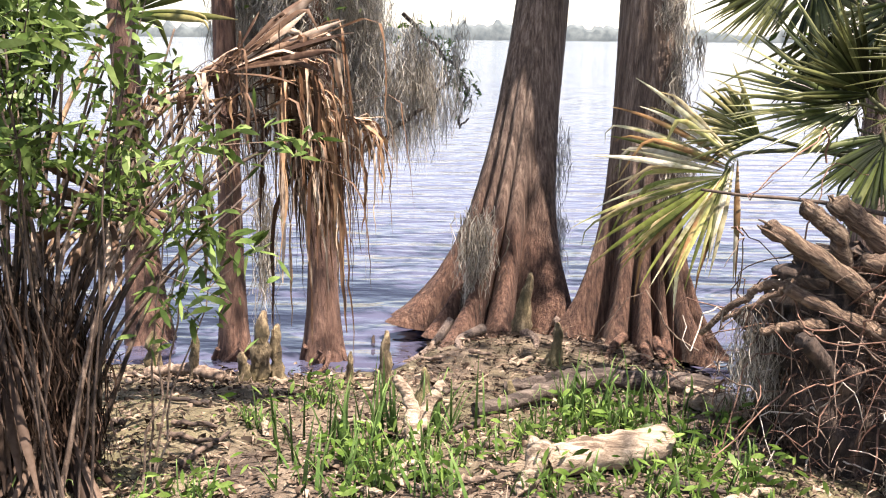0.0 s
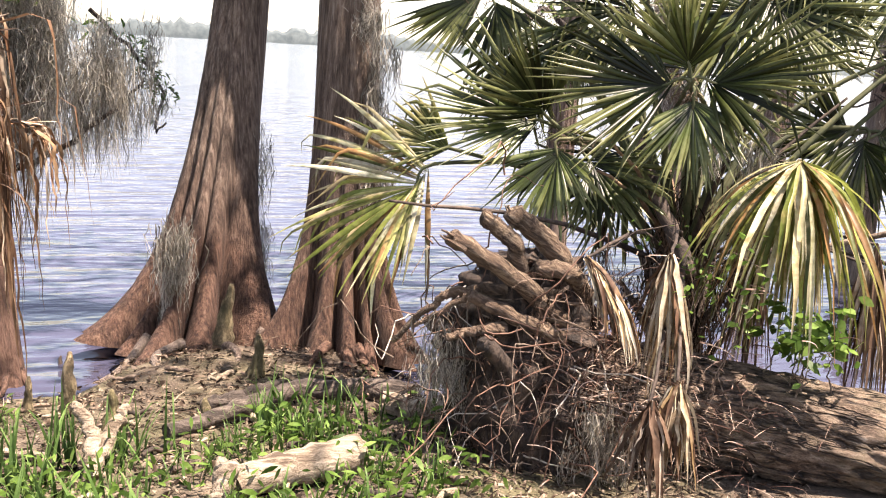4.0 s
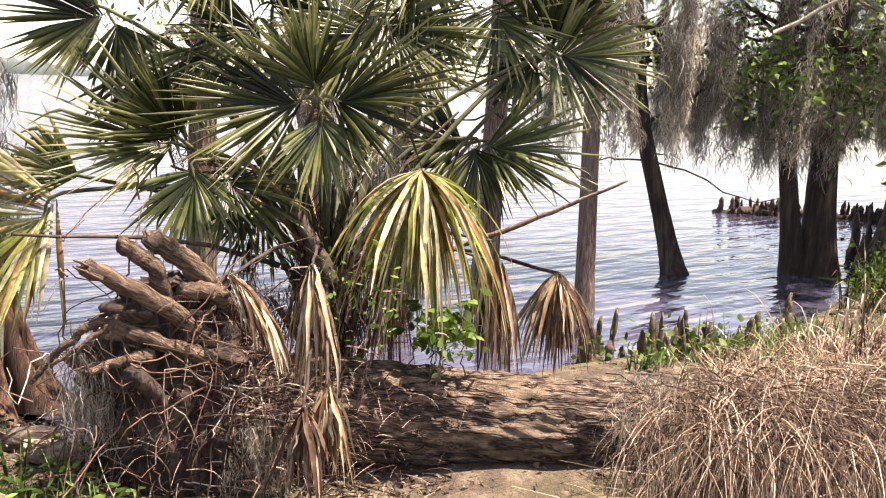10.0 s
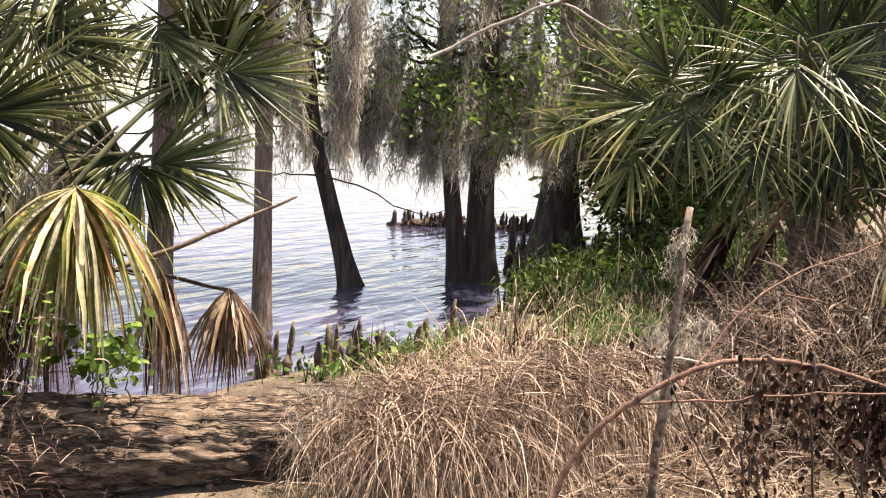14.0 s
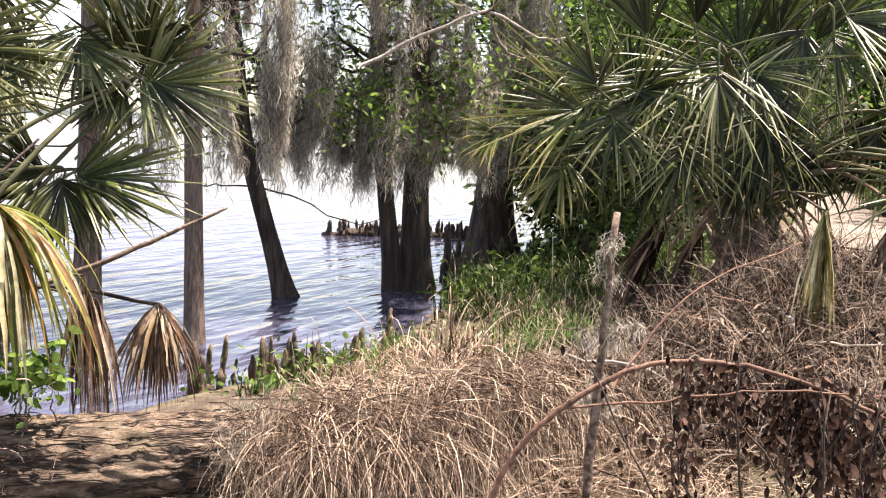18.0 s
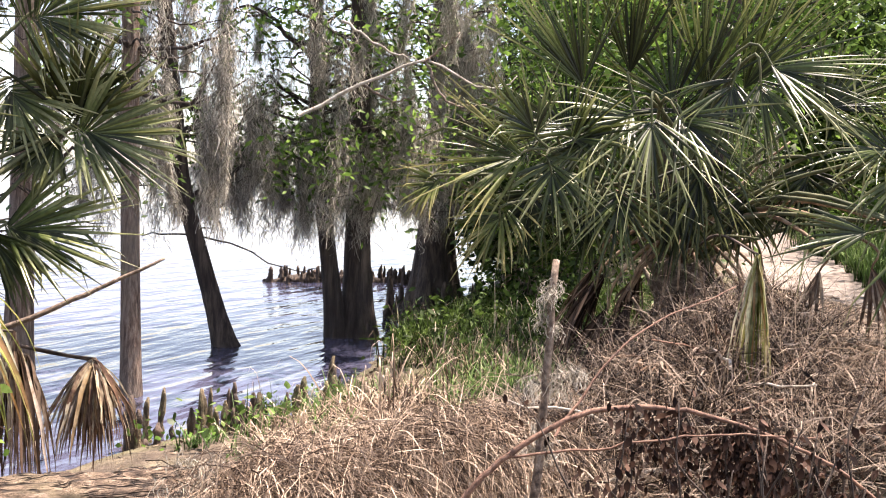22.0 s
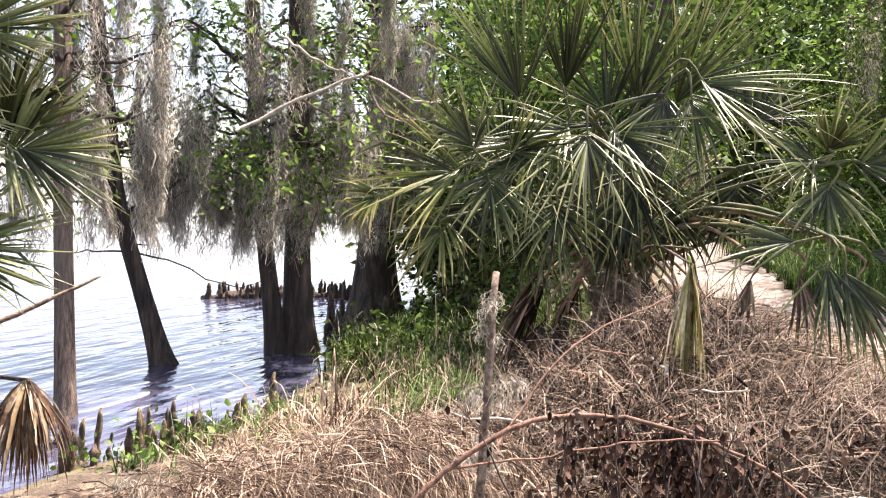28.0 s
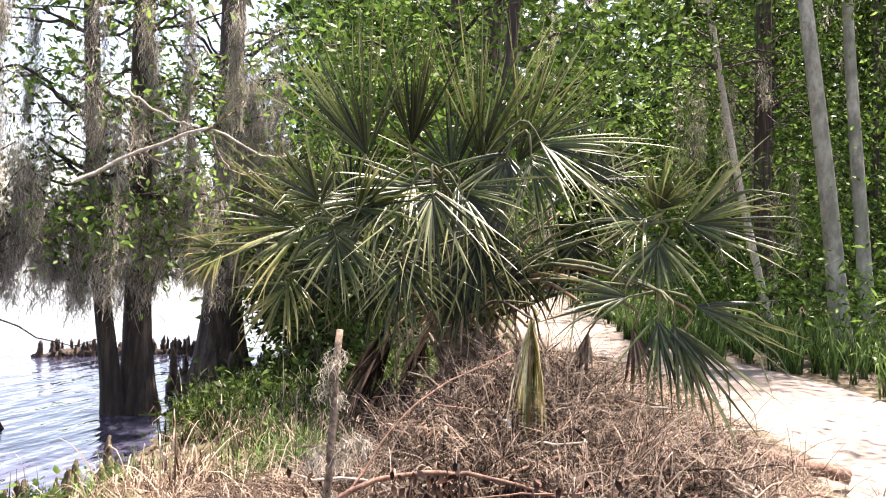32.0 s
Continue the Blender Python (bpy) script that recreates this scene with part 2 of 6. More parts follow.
FROND_BROWN = blade_material("palm_dead_brown", (0.08, 0.044, 0.028), (0.15, 0.092, 0.06), (0.28, 0.2, 0.14), 0.6, 0.2, 0.8,
                             ((0.06, 0.034, 0.023), (0.17, 0.11, 0.075), (0.085, 0.052, 0.035), (0.42, 0.34, 0.27), (0.12, 0.075, 0.05)))
# dead-leaf brown darkened to stand for shade under the palms
FROND_DEAD_SHADED = blade_material("palm_dead_shaded", (0.02, 0.012, 0.009), (0.045, 0.03, 0.022), (0.1, 0.07, 0.052), 0.7, 0.1, 0.8)
FROND_TAN = blade_material("palm_dead_tan", (0.2, 0.11, 0.06), (0.28, 0.18, 0.11), (0.4, 0.3, 0.21), 0.5, 0.25, 0.8,
                           ((0.16, 0.085, 0.048), (0.34, 0.22, 0.13), (0.11, 0.062, 0.04), (0.5, 0.4, 0.3), (0.22, 0.13, 0.08)))
FROND_STRAW = blade_material("palm_dead_straw", (0.5, 0.4, 0.26), (0.36, 0.25, 0.15), (0.2, 0.12, 0.07), 0.6, 0.2, 0.9,
                             ((0.5, 0.42, 0.29), (0.09, 0.05, 0.032), (0.4, 0.27, 0.14), (0.14, 0.08, 0.05), (0.52, 0.45, 0.34)))
FROND_GREY = blade_material("palm_dead_grey", (0.16, 0.12, 0.085), (0.25, 0.2, 0.15), (0.33, 0.27, 0.21), 0.7, 0.2, 0.9,
                            ((0.08, 0.052, 0.036), (0.3, 0.24, 0.18), (0.13, 0.09, 0.063)))
GRASS = blade_material("green_grass", (0.04, 0.075, 0.02), (0.08, 0.15, 0.04), (0.14, 0.22, 0.07), 0.45, 0.3, 0.5)
STRAW = blade_material("dry_grass", (0.06, 0.04, 0.03), (0.235, 0.17, 0.125), (0.5, 0.4, 0.31), 0.6, 0.2, 1.4)
MOSS = blade_material("spanish_moss", (0.3, 0.28, 0.24), (0.46, 0.435, 0.38), (0.64, 0.6, 0.53), 0.9, 0.55, 1.3)
LEAF = blade_material("broad_leaf", (0.05, 0.1, 0.018), (0.085, 0.16, 0.03), (0.13, 0.22, 0.045), 0.4, 0.4, 1.0)
LEAF_SOFT = blade_material("soft_leaf", (0.06, 0.105, 0.025), (0.095, 0.16, 0.04), (0.17, 0.24, 0.08), 0.4, 0.4, 1.0)
LEAF_BRIGHT = blade_material("bright_leaf", (0.08, 0.16, 0.03), (0.13, 0.23, 0.045), (0.2, 0.3, 0.08), 0.4, 0.55, 1.0)
# leaf green darkened to stand for foliage in shade
LEAF_SHADED = blade_material("shaded_leaf", (0.024, 0.042, 0.01), (0.042, 0.075, 0.016), (0.085, 0.135, 0.03), 0.45, 0.35, 1.0)
LEAF_DEAD = blade_material("dead_leaf", (0.018, 0.01, 0.008), (0.042, 0.023, 0.017), (0.1, 0.06, 0.045), 0.8, 0.2, 1.0)
ROOTLET = blade_material("rootlets", (0.05, 0.024, 0.018), (0.15, 0.085, 0.065), (0.42, 0.32, 0.26), 0.7, 0.15, 1.6)
LITTER = blade_material("leaf_litter", (0.07, 0.047, 0.033), (0.13, 0.092, 0.066), (0.26, 0.2, 0.15), 0.8, 0.1, 1.4)


def ground_material():
    m, nt, p = material("shore_ground")
    big, mid, fine = texture(nt, 0.8, 5), texture(nt, 5, 8), texture(nt, 60, 6)
    col = ramp(nt, [(0.3, (0.035, 0.024, 0.017)), (0.5, (0.09, 0.065, 0.046)), (0.72, (0.22, 0.175, 0.125))])
    nt.links.new(mid, col.inputs[0])
    g = ramp(nt, [(0.45, (0, 0, 0)), (0.65, (0.55, 0.55, 0.55))])
    nt.links.new(big, g.inputs[0])
    c = mixed(nt, col.outputs[0], (0.13, 0.13, 0.05), g.outputs[0])
    f = ramp(nt, [(0.3, (0.6, 0.6, 0.6)), (0.7, (1.3, 1.3, 1.3))])
    nt.links.new(fine, f.inputs[0])
    nt.links.new(mixed(nt, c, f.outputs[0], 1.0, "MULTIPLY"), p.inputs["Base Color"])
    p.inputs["Roughness"].default_value = 0.95
    bump(nt, p, fine, 0.8, 0.03)
    return m


def sand_material():
    m, nt, p = material("path_sand")
    mid, fine = texture(nt, 1.6, 6), texture(nt, 90, 5)
    col = ramp(nt, [(0.3, (0.165, 0.132, 0.11)), (0.55, (0.215, 0.18, 0.157)), (0.75, (0.27, 0.23, 0.207))])
    nt.links.new(mid, col.inputs[0])
    f = ramp(nt, [(0.3, (0.8, 0.8, 0.8)), (0.7, (1.12, 1.12, 1.12))])
    nt.links.new(fine, f.inputs[0])
    nt.links.new(mixed(nt, col.outputs[0], f.outputs[0], 1.0, "MULTIPLY"), p.inputs["Base Color"])
    p.inputs["Roughness"].default_value = 0.95
    bump(nt, p, fine, 0.4, 0.01)
    return m


def water_material():
    m, nt, p = material("lake_water")
    p.inputs["Base Color"].default_value = (0.05, 0.05, 0.08, 1)
    p.inputs["Roughness"].default_value = 0.05
    p.inputs["IOR"].default_value = 1.33
    a = texture(nt, 1.0, 2, (0.95, 3.2, 1), rough=0.45)
    b = texture(nt, 1.0, 2, (5, 11, 1), rough=0.5)
    s = nt.nodes.new("ShaderNodeMath")
    s.operation = "MULTIPLY_ADD"
    nt.links.new(b, s.inputs[0])
    s.inputs[1].default_value = 0.16
    nt.links.new(a, s.inputs[2])
    bump(nt, p, s.outputs[0], 0.5, 0.11)
    return m


def hazed_wood_material():
    m, nt, p = material("far_wood")
    # blue-grey tones: the haze of distance is mixed into the colour
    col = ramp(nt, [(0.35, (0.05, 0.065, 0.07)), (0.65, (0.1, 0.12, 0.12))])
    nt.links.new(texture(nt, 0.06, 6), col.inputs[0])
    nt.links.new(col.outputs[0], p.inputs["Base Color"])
    p.inputs["Roughness"].default_value = 1.0
    return m


# ---- building tools ----
def axes(heading):
    """Level axes: to the side, up, and back from a heading in degrees east of +y."""
    a = radians(heading)
    return np.array([[math.cos(a), -math.sin(a), 0], [0, 0, 1], [-math.sin(a), -math.cos(a), 0]])


def unit(v):
    v = np.asarray(v, float)
    return v / (np.linalg.norm(v, axis=-1, keepdims=True) + 1e-12)


def mesh_of(name, V, F, mat, along=None, smooth=True):
    """A mesh from vertices and four-cornered faces."""
    V, F = np.asarray(V, np.float32).reshape(-1, 3), np.asarray(F, np.int32).reshape(-1, 4)
    me = bpy.data.meshes.new(name)
    me.vertices.add(len(V))
    me.vertices.foreach_set("co", V.ravel())
    me.loops.add(F.size)
    me.loops.foreach_set("vertex_index", F.ravel())
    me.polygons.add(len(F))
    me.polygons.foreach_set("loop_start", np.arange(0, F.size, 4, dtype=np.int32))
    if along is not None:
        me.attributes.new("along", "FLOAT", "POINT").data.foreach_set("value", np.asarray(along, np.float32).ravel())
    me.update(calc_edges=True)
    me.validate()
    me.polygons.foreach_set("use_smooth", np.full(len(me.polygons), smooth))
    me.materials.append(mat)
    return me


def part(name, data, mat, parent=None, label=""):
    """Links one mesh, given as (vertices, faces[, along]), under a thing or a part."""
    ob = new(name, mesh_of(name, data[0], data[1], mat, data[2] if len(data) > 2 else None))
    if parent is not None:
        ob.parent = parent
        if parent.type == "EMPTY":
            ob.matrix_parent_inverse = parent.matrix_basis.inverted()
    return tagged(ob, label)


def thing(name, at, label, category, group="", kind=""):
    e = new(name)
    e.location = at
    e.empty_display_size = 0.2
    e.matrix_basis = Matrix.Translation(at)
    return tagged(e, label, category, group, kind)


def solo(name, data, mat, label, category, group="", kind=""):
    return tagged(part(name, data, mat), label, category, group, kind)


def joined(pieces):
    Vs, Fs, As, n = [], [], [], 0
    for pc in pieces:
        Vs.append(pc[0])
        Fs.append(pc[1] + n)
        As.append(pc[2] if len(pc) > 2 else np.zeros(len(pc[0])))
        n += len(pc[0])
    return np.concatenate(Vs), np.concatenate(Fs), np.concatenate(As)


def ribbons(P, width, side, fold=None):
    """n strips along the lines P (n, k, 3), of width (n, k), across side (n, 3) or (n, k, 3); fold lifts the middle rib."""
    n, k, _ = P.shape
    side = side[:, None, :] if side.ndim == 2 else side
    half = side * (width[..., None] / 2)
    cols = [P - half, P + half] if fold is None else [P - half, P + fold * width[..., None], P + half]
    c = len(cols)
    V = np.stack(cols, 2).reshape(-1, 3)
    i = np.arange(n)[:, None, None] * (k * c) + np.arange(k - 1)[None, :, None] * c + np.arange(c - 1)[None, None, :]
    F = np.stack([i, i + 1, i + 1 + c, i + c], -1).reshape(-1, 4)
    al = np.broadcast_to(np.linspace(0, 1, k)[None, :, None], (n, k, c)).reshape(-1)
    return V, F, al


def tube(P, r, sides=8, lumps=0.0, flutes=0, flute=None, seed=0, capped=True):
    """A tube round the line P (k, 3) with radii r (k): lumps roughen it; flutes fold it by flute (k)."""
    g = np.random.default_rng(seed)
    P = np.asarray(P, float)
    k = len(P)
    T = unit(np.gradient(P, axis=0))
    ref = np.array([1.0, 0.1, 0.0]) if abs(T[:, 2]).mean() > 0.6 else np.array([0.0, 0.1, 1.0])
    A = unit(np.cross(T, ref))
    B = np.cross(T, A)
    th = np.linspace(0, 2 * np.pi, sides, endpoint=False)
    R = np.repeat(np.asarray(r, float)[:, None], sides, 1)
    if flutes:
        ph = g.uniform(0, 6.28, 3)
        tw = th + 0.18 * np.sin(2 * th + ph[1]) + 0.1 * np.sin(3 * th + ph[2])
        w = 1.5 * np.abs(np.cos(flutes * tw / 2 + ph[0])) ** 0.65 - 1.0 + 0.35 * np.cos((flutes // 2) * th + ph[2])
        R = R * (1 + np.asarray(flute)[:, None] * w[None, :])
    if lumps:
        q = g.normal(size=(k, sides))
        q = (q + np.roll(q, 1, 1) + np.roll(q, -1, 1)) / 3
        q[1:-1] = (q[:-2] + q[1:-1] + q[2:]) / 3
        R = R * (1 + lumps * q)
    V = P[:, None, :] + R[..., None] * (np.cos(th)[None, :, None] * A[:, None, :] + np.sin(th)[None, :, None] * B[:, None, :])
    V = V.reshape(-1, 3)
    i = np.arange(k - 1)[:, None] * sides
    j = np.arange(sides)[None, :]
    F = np.stack([i + j, i + (j + 1) % sides, i + sides + (j + 1) % sides, i + sides + j], -1).reshape(-1, 4)
    if capped:
        for row, c in ((0, P[0] - T[0] * r[0] * 0.15), (k - 1, P[-1] + T[-1] * r[-1] * 0.15)):
            n = len(V)
            ring = V[row * sides:(row + 1) * sides]
            inner = c + (ring - P[row]) * 0.45 + (g.normal(size=ring.shape) * r[row] * lumps * 0.6 if lumps else 0)
            V = np.concatenate([V, inner, c[None]])
            j1 = np.arange(sides)
            F = np.concatenate([F, np.stack([row * sides + j1, row * sides + (j1 + 1) % sides, n + (j1 + 1) % sides, n + j1], -1)])
            e = np.arange(0, sides, 2)
            F = np.concatenate([F, np.stack([n + e, n + (e + 1) % sides, n + (e + 2) % sides, np.full(len(e), n + sides)], -1)])
    return V, F


def line(points, k=14, wobble=0.0, seed=0):
    """A smooth line through a few points."""
    pts = np.asarray(points, float)
    g = np.random.default_rng(seed)
    if len(pts) == 2:
        pts = np.array([pts[0], pts.mean(0), pts[1]])
    ext = np.concatenate([[2 * pts[0] - pts[1]], pts, [2 * pts[-1] - pts[-2]]])
    u = np.linspace(0, len(pts) - 1 - 1e-6, k)
    i, f = u.astype(int), (u % 1)[:, None]
    a, b, c, d = ext[i], ext[i + 1], ext[i + 2], ext[i + 3]
    out = 0.5 * (2 * b + (c - a) * f + (2 * a - 5 * b + 4 * c - d) * f ** 2 + (3 * b - a - 3 * c + d) * f ** 3)
    if wobble:
        q = g.normal(size=(k, 3)) * wobble
        q[0] = 0
        out = out + q
    return out


def stick(points, r0, r1, k=12, sides=7, wobble=0.0, seed=0, lumps=0.06):
    return tube(line(points, k, wobble, seed), np.linspace(r0, r1, k), sides, lumps, seed=seed)


def flex(start, d, length, droop, k, power=1.4):
    """Lines (n, k, 3) that leave start along d and bend towards the ground: droop (n) from 0 to 1."""
    n = len(d)
    s = np.linspace(0, 1, k)
    g = np.clip(droop[:, None] * s[None, :] ** power * 1.6, 0, 1.0)[..., None]
    v = unit(d[:, None, :] * (1 - g) + np.array([0, 0, -1.0]) * g)
    step = (length / (k - 1))[:, None, None]
    P = np.concatenate([np.zeros((n, 1, 3)), np.cumsum(v[:, :-1] * step, 1)], 1)
    return start + P, v


def fan(hub, axis, normal, length, spread, droop, seed, segs=44, width=0.026, fused=0.36, cape=False, lift_=0.25, rib_=0.3, bent=None, ragged=0.0, twist=0.6):
    """A palm leaf's blade: stiff folded strips round the hub, joined near it. Some snap over near their tips; on a cape all bow over and hang."""
    g = np.random.default_rng(seed)
    axis = unit(axis)
    nrm = unit(np.asarray(normal) - np.dot(normal, axis) * axis)
    side = np.cross(nrm, axis)
    th = np.radians(np.linspace(-spread, spread, segs)) + g.normal(size=segs) * (0.045 + ragged) + 0.03 * np.sin(np.arange(segs) * g.uniform(0.7, 1.3) + g.uniform(0, 6))
    d = np.cos(th)[:, None] * axis + np.sin(th)[:, None] * side + nrm * (0.12 + lift_ * np.abs(np.sin(th)) + 0.06 * g.normal(size=segs))[:, None]
    L = length * (0.78 + 0.22 * np.cos(th * 0.8)) * g.uniform(0.68 - ragged, 1.1, segs)
    along = np.clip(np.cos(th), 0, 1)
    rib = axis * (length * rib_ * along ** 0.7)[:, None] - np.array([0, 0, droop * length * 0.16]) * along[:, None] ** 2
    k = 13
    sp = np.linspace(0, 1, k)[None, :]
    if cape:
        bow = g.uniform(0.25, 0.5, (segs, 1)) + 0.5 * np.clip(sp / g.uniform(0.4, 0.9, (segs, 1)), 0, 1)
    else:
        bow = np.clip(droop + g.normal(size=(segs, 1)) * 0.08, 0, 1) * 0.62 * sp ** 1.5
        snap = g.uniform(size=(segs, 1)) < (0.12 + 0.55 * droop if bent is None else bent)
        bow = bow + snap * np.clip((sp - g.uniform(0.42, 0.85, (segs, 1))) / 0.1, 0, 1) * g.uniform(0.25, 0.85, (segs, 1))
    bow = np.clip(bow, 0, 0.98)[..., None]
    v = unit(unit(d)[:, None, :] * (1 - bow) + np.array([0, 0, -1.0]) * bow)
    step_ = (L / (k - 1))[:, None, None]
    P = (np.asarray(hub) + rib)[:, None, :] + np.concatenate([np.zeros((segs, 1, 3)), np.cumsum(v[:, :-1] * step_, 1)], 1)
    step = np.radians(2 * spread / segs)
    w = np.minimum(step * sp * L[:, None] * (2.4 if cape or spread < 85 else 1.15) + 0.003, width * g.uniform(0.8, 1.15, (segs, 1)) * (1.0 - np.clip((sp - fused) / (1 - fused), 0, 1) ** 1.25) + 0.0016)
    cross = unit(np.cross(v, np.broadcast_to(nrm, v.shape)))
    turn = g.normal(size=(segs, 1, 1)) * (twist + ragged * 3) * sp[..., None]
    cross = unit(cross + np.cross(v, cross) * turn)
    lift = unit(np.cross(cross, v)) * 0.34
    swing = g.normal(size=(segs, 1, 3)) * (0.035 + 0.25 * ragged) * length * sp[..., None] ** 2
    return ribbons(P + swing, w, cross, lift)


def strips(arch, n, lo, hi, seed, w0=0.006, w1=0.03, wild=0.35):
    """Torn leaf strips that leave a bowed line, fold over and hang, twisted and uneven."""
    g = np.random.default_rng(seed)
    A = line(arch, 60)
    T = unit(np.gradient(A, axis=0))
    i = g.integers(0, 60, n)
    k = 14
    sp = np.linspace(0, 1, k)[None, :]
    d = unit(T[i] * g.uniform(0.2, 1.2, (n, 1)) + g.normal(size=(n, 3)) * wild + (0, 0, 0.15))
    fold = g.uniform(0.02, 0.3, (n, 1))
    bow = (np.clip((sp - fold) / g.uniform(0.04, 0.22, (n, 1)), 0, 1) * g.uniform(0.88, 0.99, (n, 1)))[..., None]
    v = unit(d[:, None, :] * (1 - bow) + np.array([0, 0, -1.0]) * bow)
    L = lo + (hi - lo) * g.uniform(size=n) ** 1.3
    P = (A[i] + g.normal(size=(n, 3)) * 0.012)[:, None, :] + np.concatenate([np.zeros((n, 1, 3)), np.cumsum(v[:, :-1] * (L / (k - 1))[:, None, None], 1)], 1)
    P = P + np.cumsum(g.normal(size=(n, k, 3)), 1) * 0.0045 * (1, 1, 0.3)
    w = (w0 + (w1 - w0) * g.uniform(size=(n, 1)) ** 2) * np.clip(1.15 - sp ** 2, 0.12, 1) * np.clip(0.5 + 4 * sp, 0, 1)
    a = g.uniform(0, 6.28, (n, 1)) + np.cumsum(g.normal(size=(n, k)), 1) * 0.28
    side = unit(np.stack([np.cos(a), np.sin(a), 0.2 * g.normal(size=(n, k))], -1))
    return ribbons(P, w, side, unit(np.cross(side, v)) * 0.2)


def strands(tops, lengths, width, seed, k=11, middle=None, curl=0.012):
    """Hanging strands, curled, that draw together towards the middle of their tuft."""
    g = np.random.default_rng(seed)
    n = len(tops)
    s = np.linspace(0, 1, k)[None, :, None]
    P = np.repeat(tops[:, None, :], k, 1)
    if middle is not None:
        P[..., :2] += (middle - tops)[:, None, :2] * 0.6 * s
    P[..., 2] -= s[..., 0] * lengths[:, None]
    P += np.cumsum(g.normal(size=(n, k, 3)), 1) * curl * (0.4 + np.clip(lengths, 0, 1))[:, None, None] * (1, 1, 0.3) * (s > 0)
    w = width * g.uniform(0.5, 1.3, (n, 1)) * (1.0 - 0.5 * s[..., 0]) * g.uniform(0.5, 1.5, (n, k))
    a = g.uniform(0, np.pi, n)
    tw = g.normal(size=(n, k)) * 0.5
    return ribbons(P, w, np.stack([np.cos(a[:, None] + tw), np.sin(a[:, None] + tw), 0.3 * g.normal(size=(n, k))], -1))


def tufted(centres, n, length, width, seed, wide=0.045):
    """n short strands in fuzzy, tapering beards that hang from the centres."""
    g = np.random.default_rng(seed)
    c = np.asarray(centres, float)
    cl = length * g.uniform(0.3, 1.0, len(c))
    i = g.integers(0, len(c), n)
    u = g.uniform(0, 0.9, n)
    sway = g.normal(size=(len(c), 2)) * 0.05
    mid = c[i].copy()
    mid[:, 2] -= u * cl[i]
    mid[:, :2] += sway[i] * np.sin(u * 5)[:, None]
    off = g.normal(size=(n, 3)) * wide * (1.1 - 0.75 * u)[:, None] * (1, 1, 0.8)
    return strands(mid + off, np.minimum(cl[i] * 0.6, 0.15 + 0.5 * g.uniform(size=n) * (0.3 + cl[i] * 0.7)), width, seed + 1, 6, mid, 0.02)


def moss(origin, size, n, length, seed, width=0.006, cluster=45, wide=0.035):
    """Beards of strands hanging from a slab of the given size (x, y, z half-extents)."""
    g = np.random.default_rng(seed)
    c = np.asarray(origin) + g.uniform(-1, 1, (max(2, n // cluster), 3)) * np.asarray(size)
    return tufted(c, n, length, width, seed, wide)


def hanging_moss(origin, size, n, length, seed, width, mat, label, cluster=110, wide=0.035):
    """One mass of moss, tuft by tuft."""
    g = np.random.default_rng(seed)
    e = thing("spanish_moss", tuple(origin), label, "moss", "hanging moss")
    for q in range(max(2, n // cluster)):
        c = np.asarray(origin) + g.uniform(-1, 1, 3) * np.asarray(size)
        part("tuft", tufted(c[None], cluster, length, width, seed * 50 + q, wide), mat, e)


def leaves(centres, n, size, seed, narrow=0.42, spread=0.1, droop=0.35, k=4):
    """n small folded leaves round the centres."""
    g = np.random.default_rng(seed)
    c = np.asarray(centres, float)
    p = c[g.integers(0, len(c), n)] + g.normal(size=(n, 3)) * spread
    d = unit(g.normal(size=(n, 3)) * (1, 1, 0.6) - (0, 0, droop))
    L = size * g.uniform(0.55, 1.25, n)
    P, v = flex(p[:, None, :], d, L, np.full(n, 0.25), k)
    w = L[:, None] * narrow * np.array([0.12, 1.0, 0.85, 0.06] if k == 4 else [0.1, 1.0, 0.06])[None, :]
    return ribbons(P, w, unit(np.cross(d, g.normal(size=(n, 3)))))


def tufts(points, n, height, width, seed, lean=0.45, droop=0.45, k=6):
    """Blades of grass that rise from the points (m, 3)."""
    g = np.random.default_rng(seed)
    pts = np.asarray(points, float)
    p = pts[g.integers(0, len(pts), n)] + g.normal(size=(n, 3)) * (0.03, 0.03, 0.0)
    a = g.uniform(0, 2 * np.pi, n)
    d = unit(np.stack([np.cos(a) * lean * g.uniform(0, 1.6, n), np.sin(a) * lean * g.uniform(0, 1.6, n), np.ones(n)], 1))
    L = height * g.uniform(0.35, 1.15, n)
    P, v = flex(p[:, None, :], d, L, droop * g.uniform(0.3, 1.3, n), k)
    s = np.linspace(0, 1, k)[None, :]
    w = width * g.uniform(0.6, 1.3, (n, 1)) * (1.02 - s ** 1.8)
    return ribbons(P, w, np.stack([-np.sin(a), np.cos(a), 0 * a], 1))


def lying(points, n, length, width, seed, rise=0.25, k=5):
    """Dry stems lying about over the points."""
    g = np.random.default_rng(seed)
    pts = np.asarray(points, float)
    p = pts[g.integers(0, len(pts), n)] + g.normal(size=(n, 3)) * (0.06, 0.06, 0.012)
    a = g.uniform(0, 2 * np.pi, n)
    d = unit(np.stack([np.cos(a), np.sin(a), g.uniform(-0.1, rise * 2, n)], 1))
    P, v = flex(p[:, None, :], d, length * g.uniform(0.3, 1.2, n), g.uniform(0.1, 0.6, n), k)
    s = np.linspace(0, 1, k)[None, :]
    w = width * g.uniform(0.5, 1.4, (n, 1)) * (1.0 - 0.7 * s)
    return ribbons(P, w, np.stack([-np.sin(a), np.cos(a), g.normal(size=n)], 1))


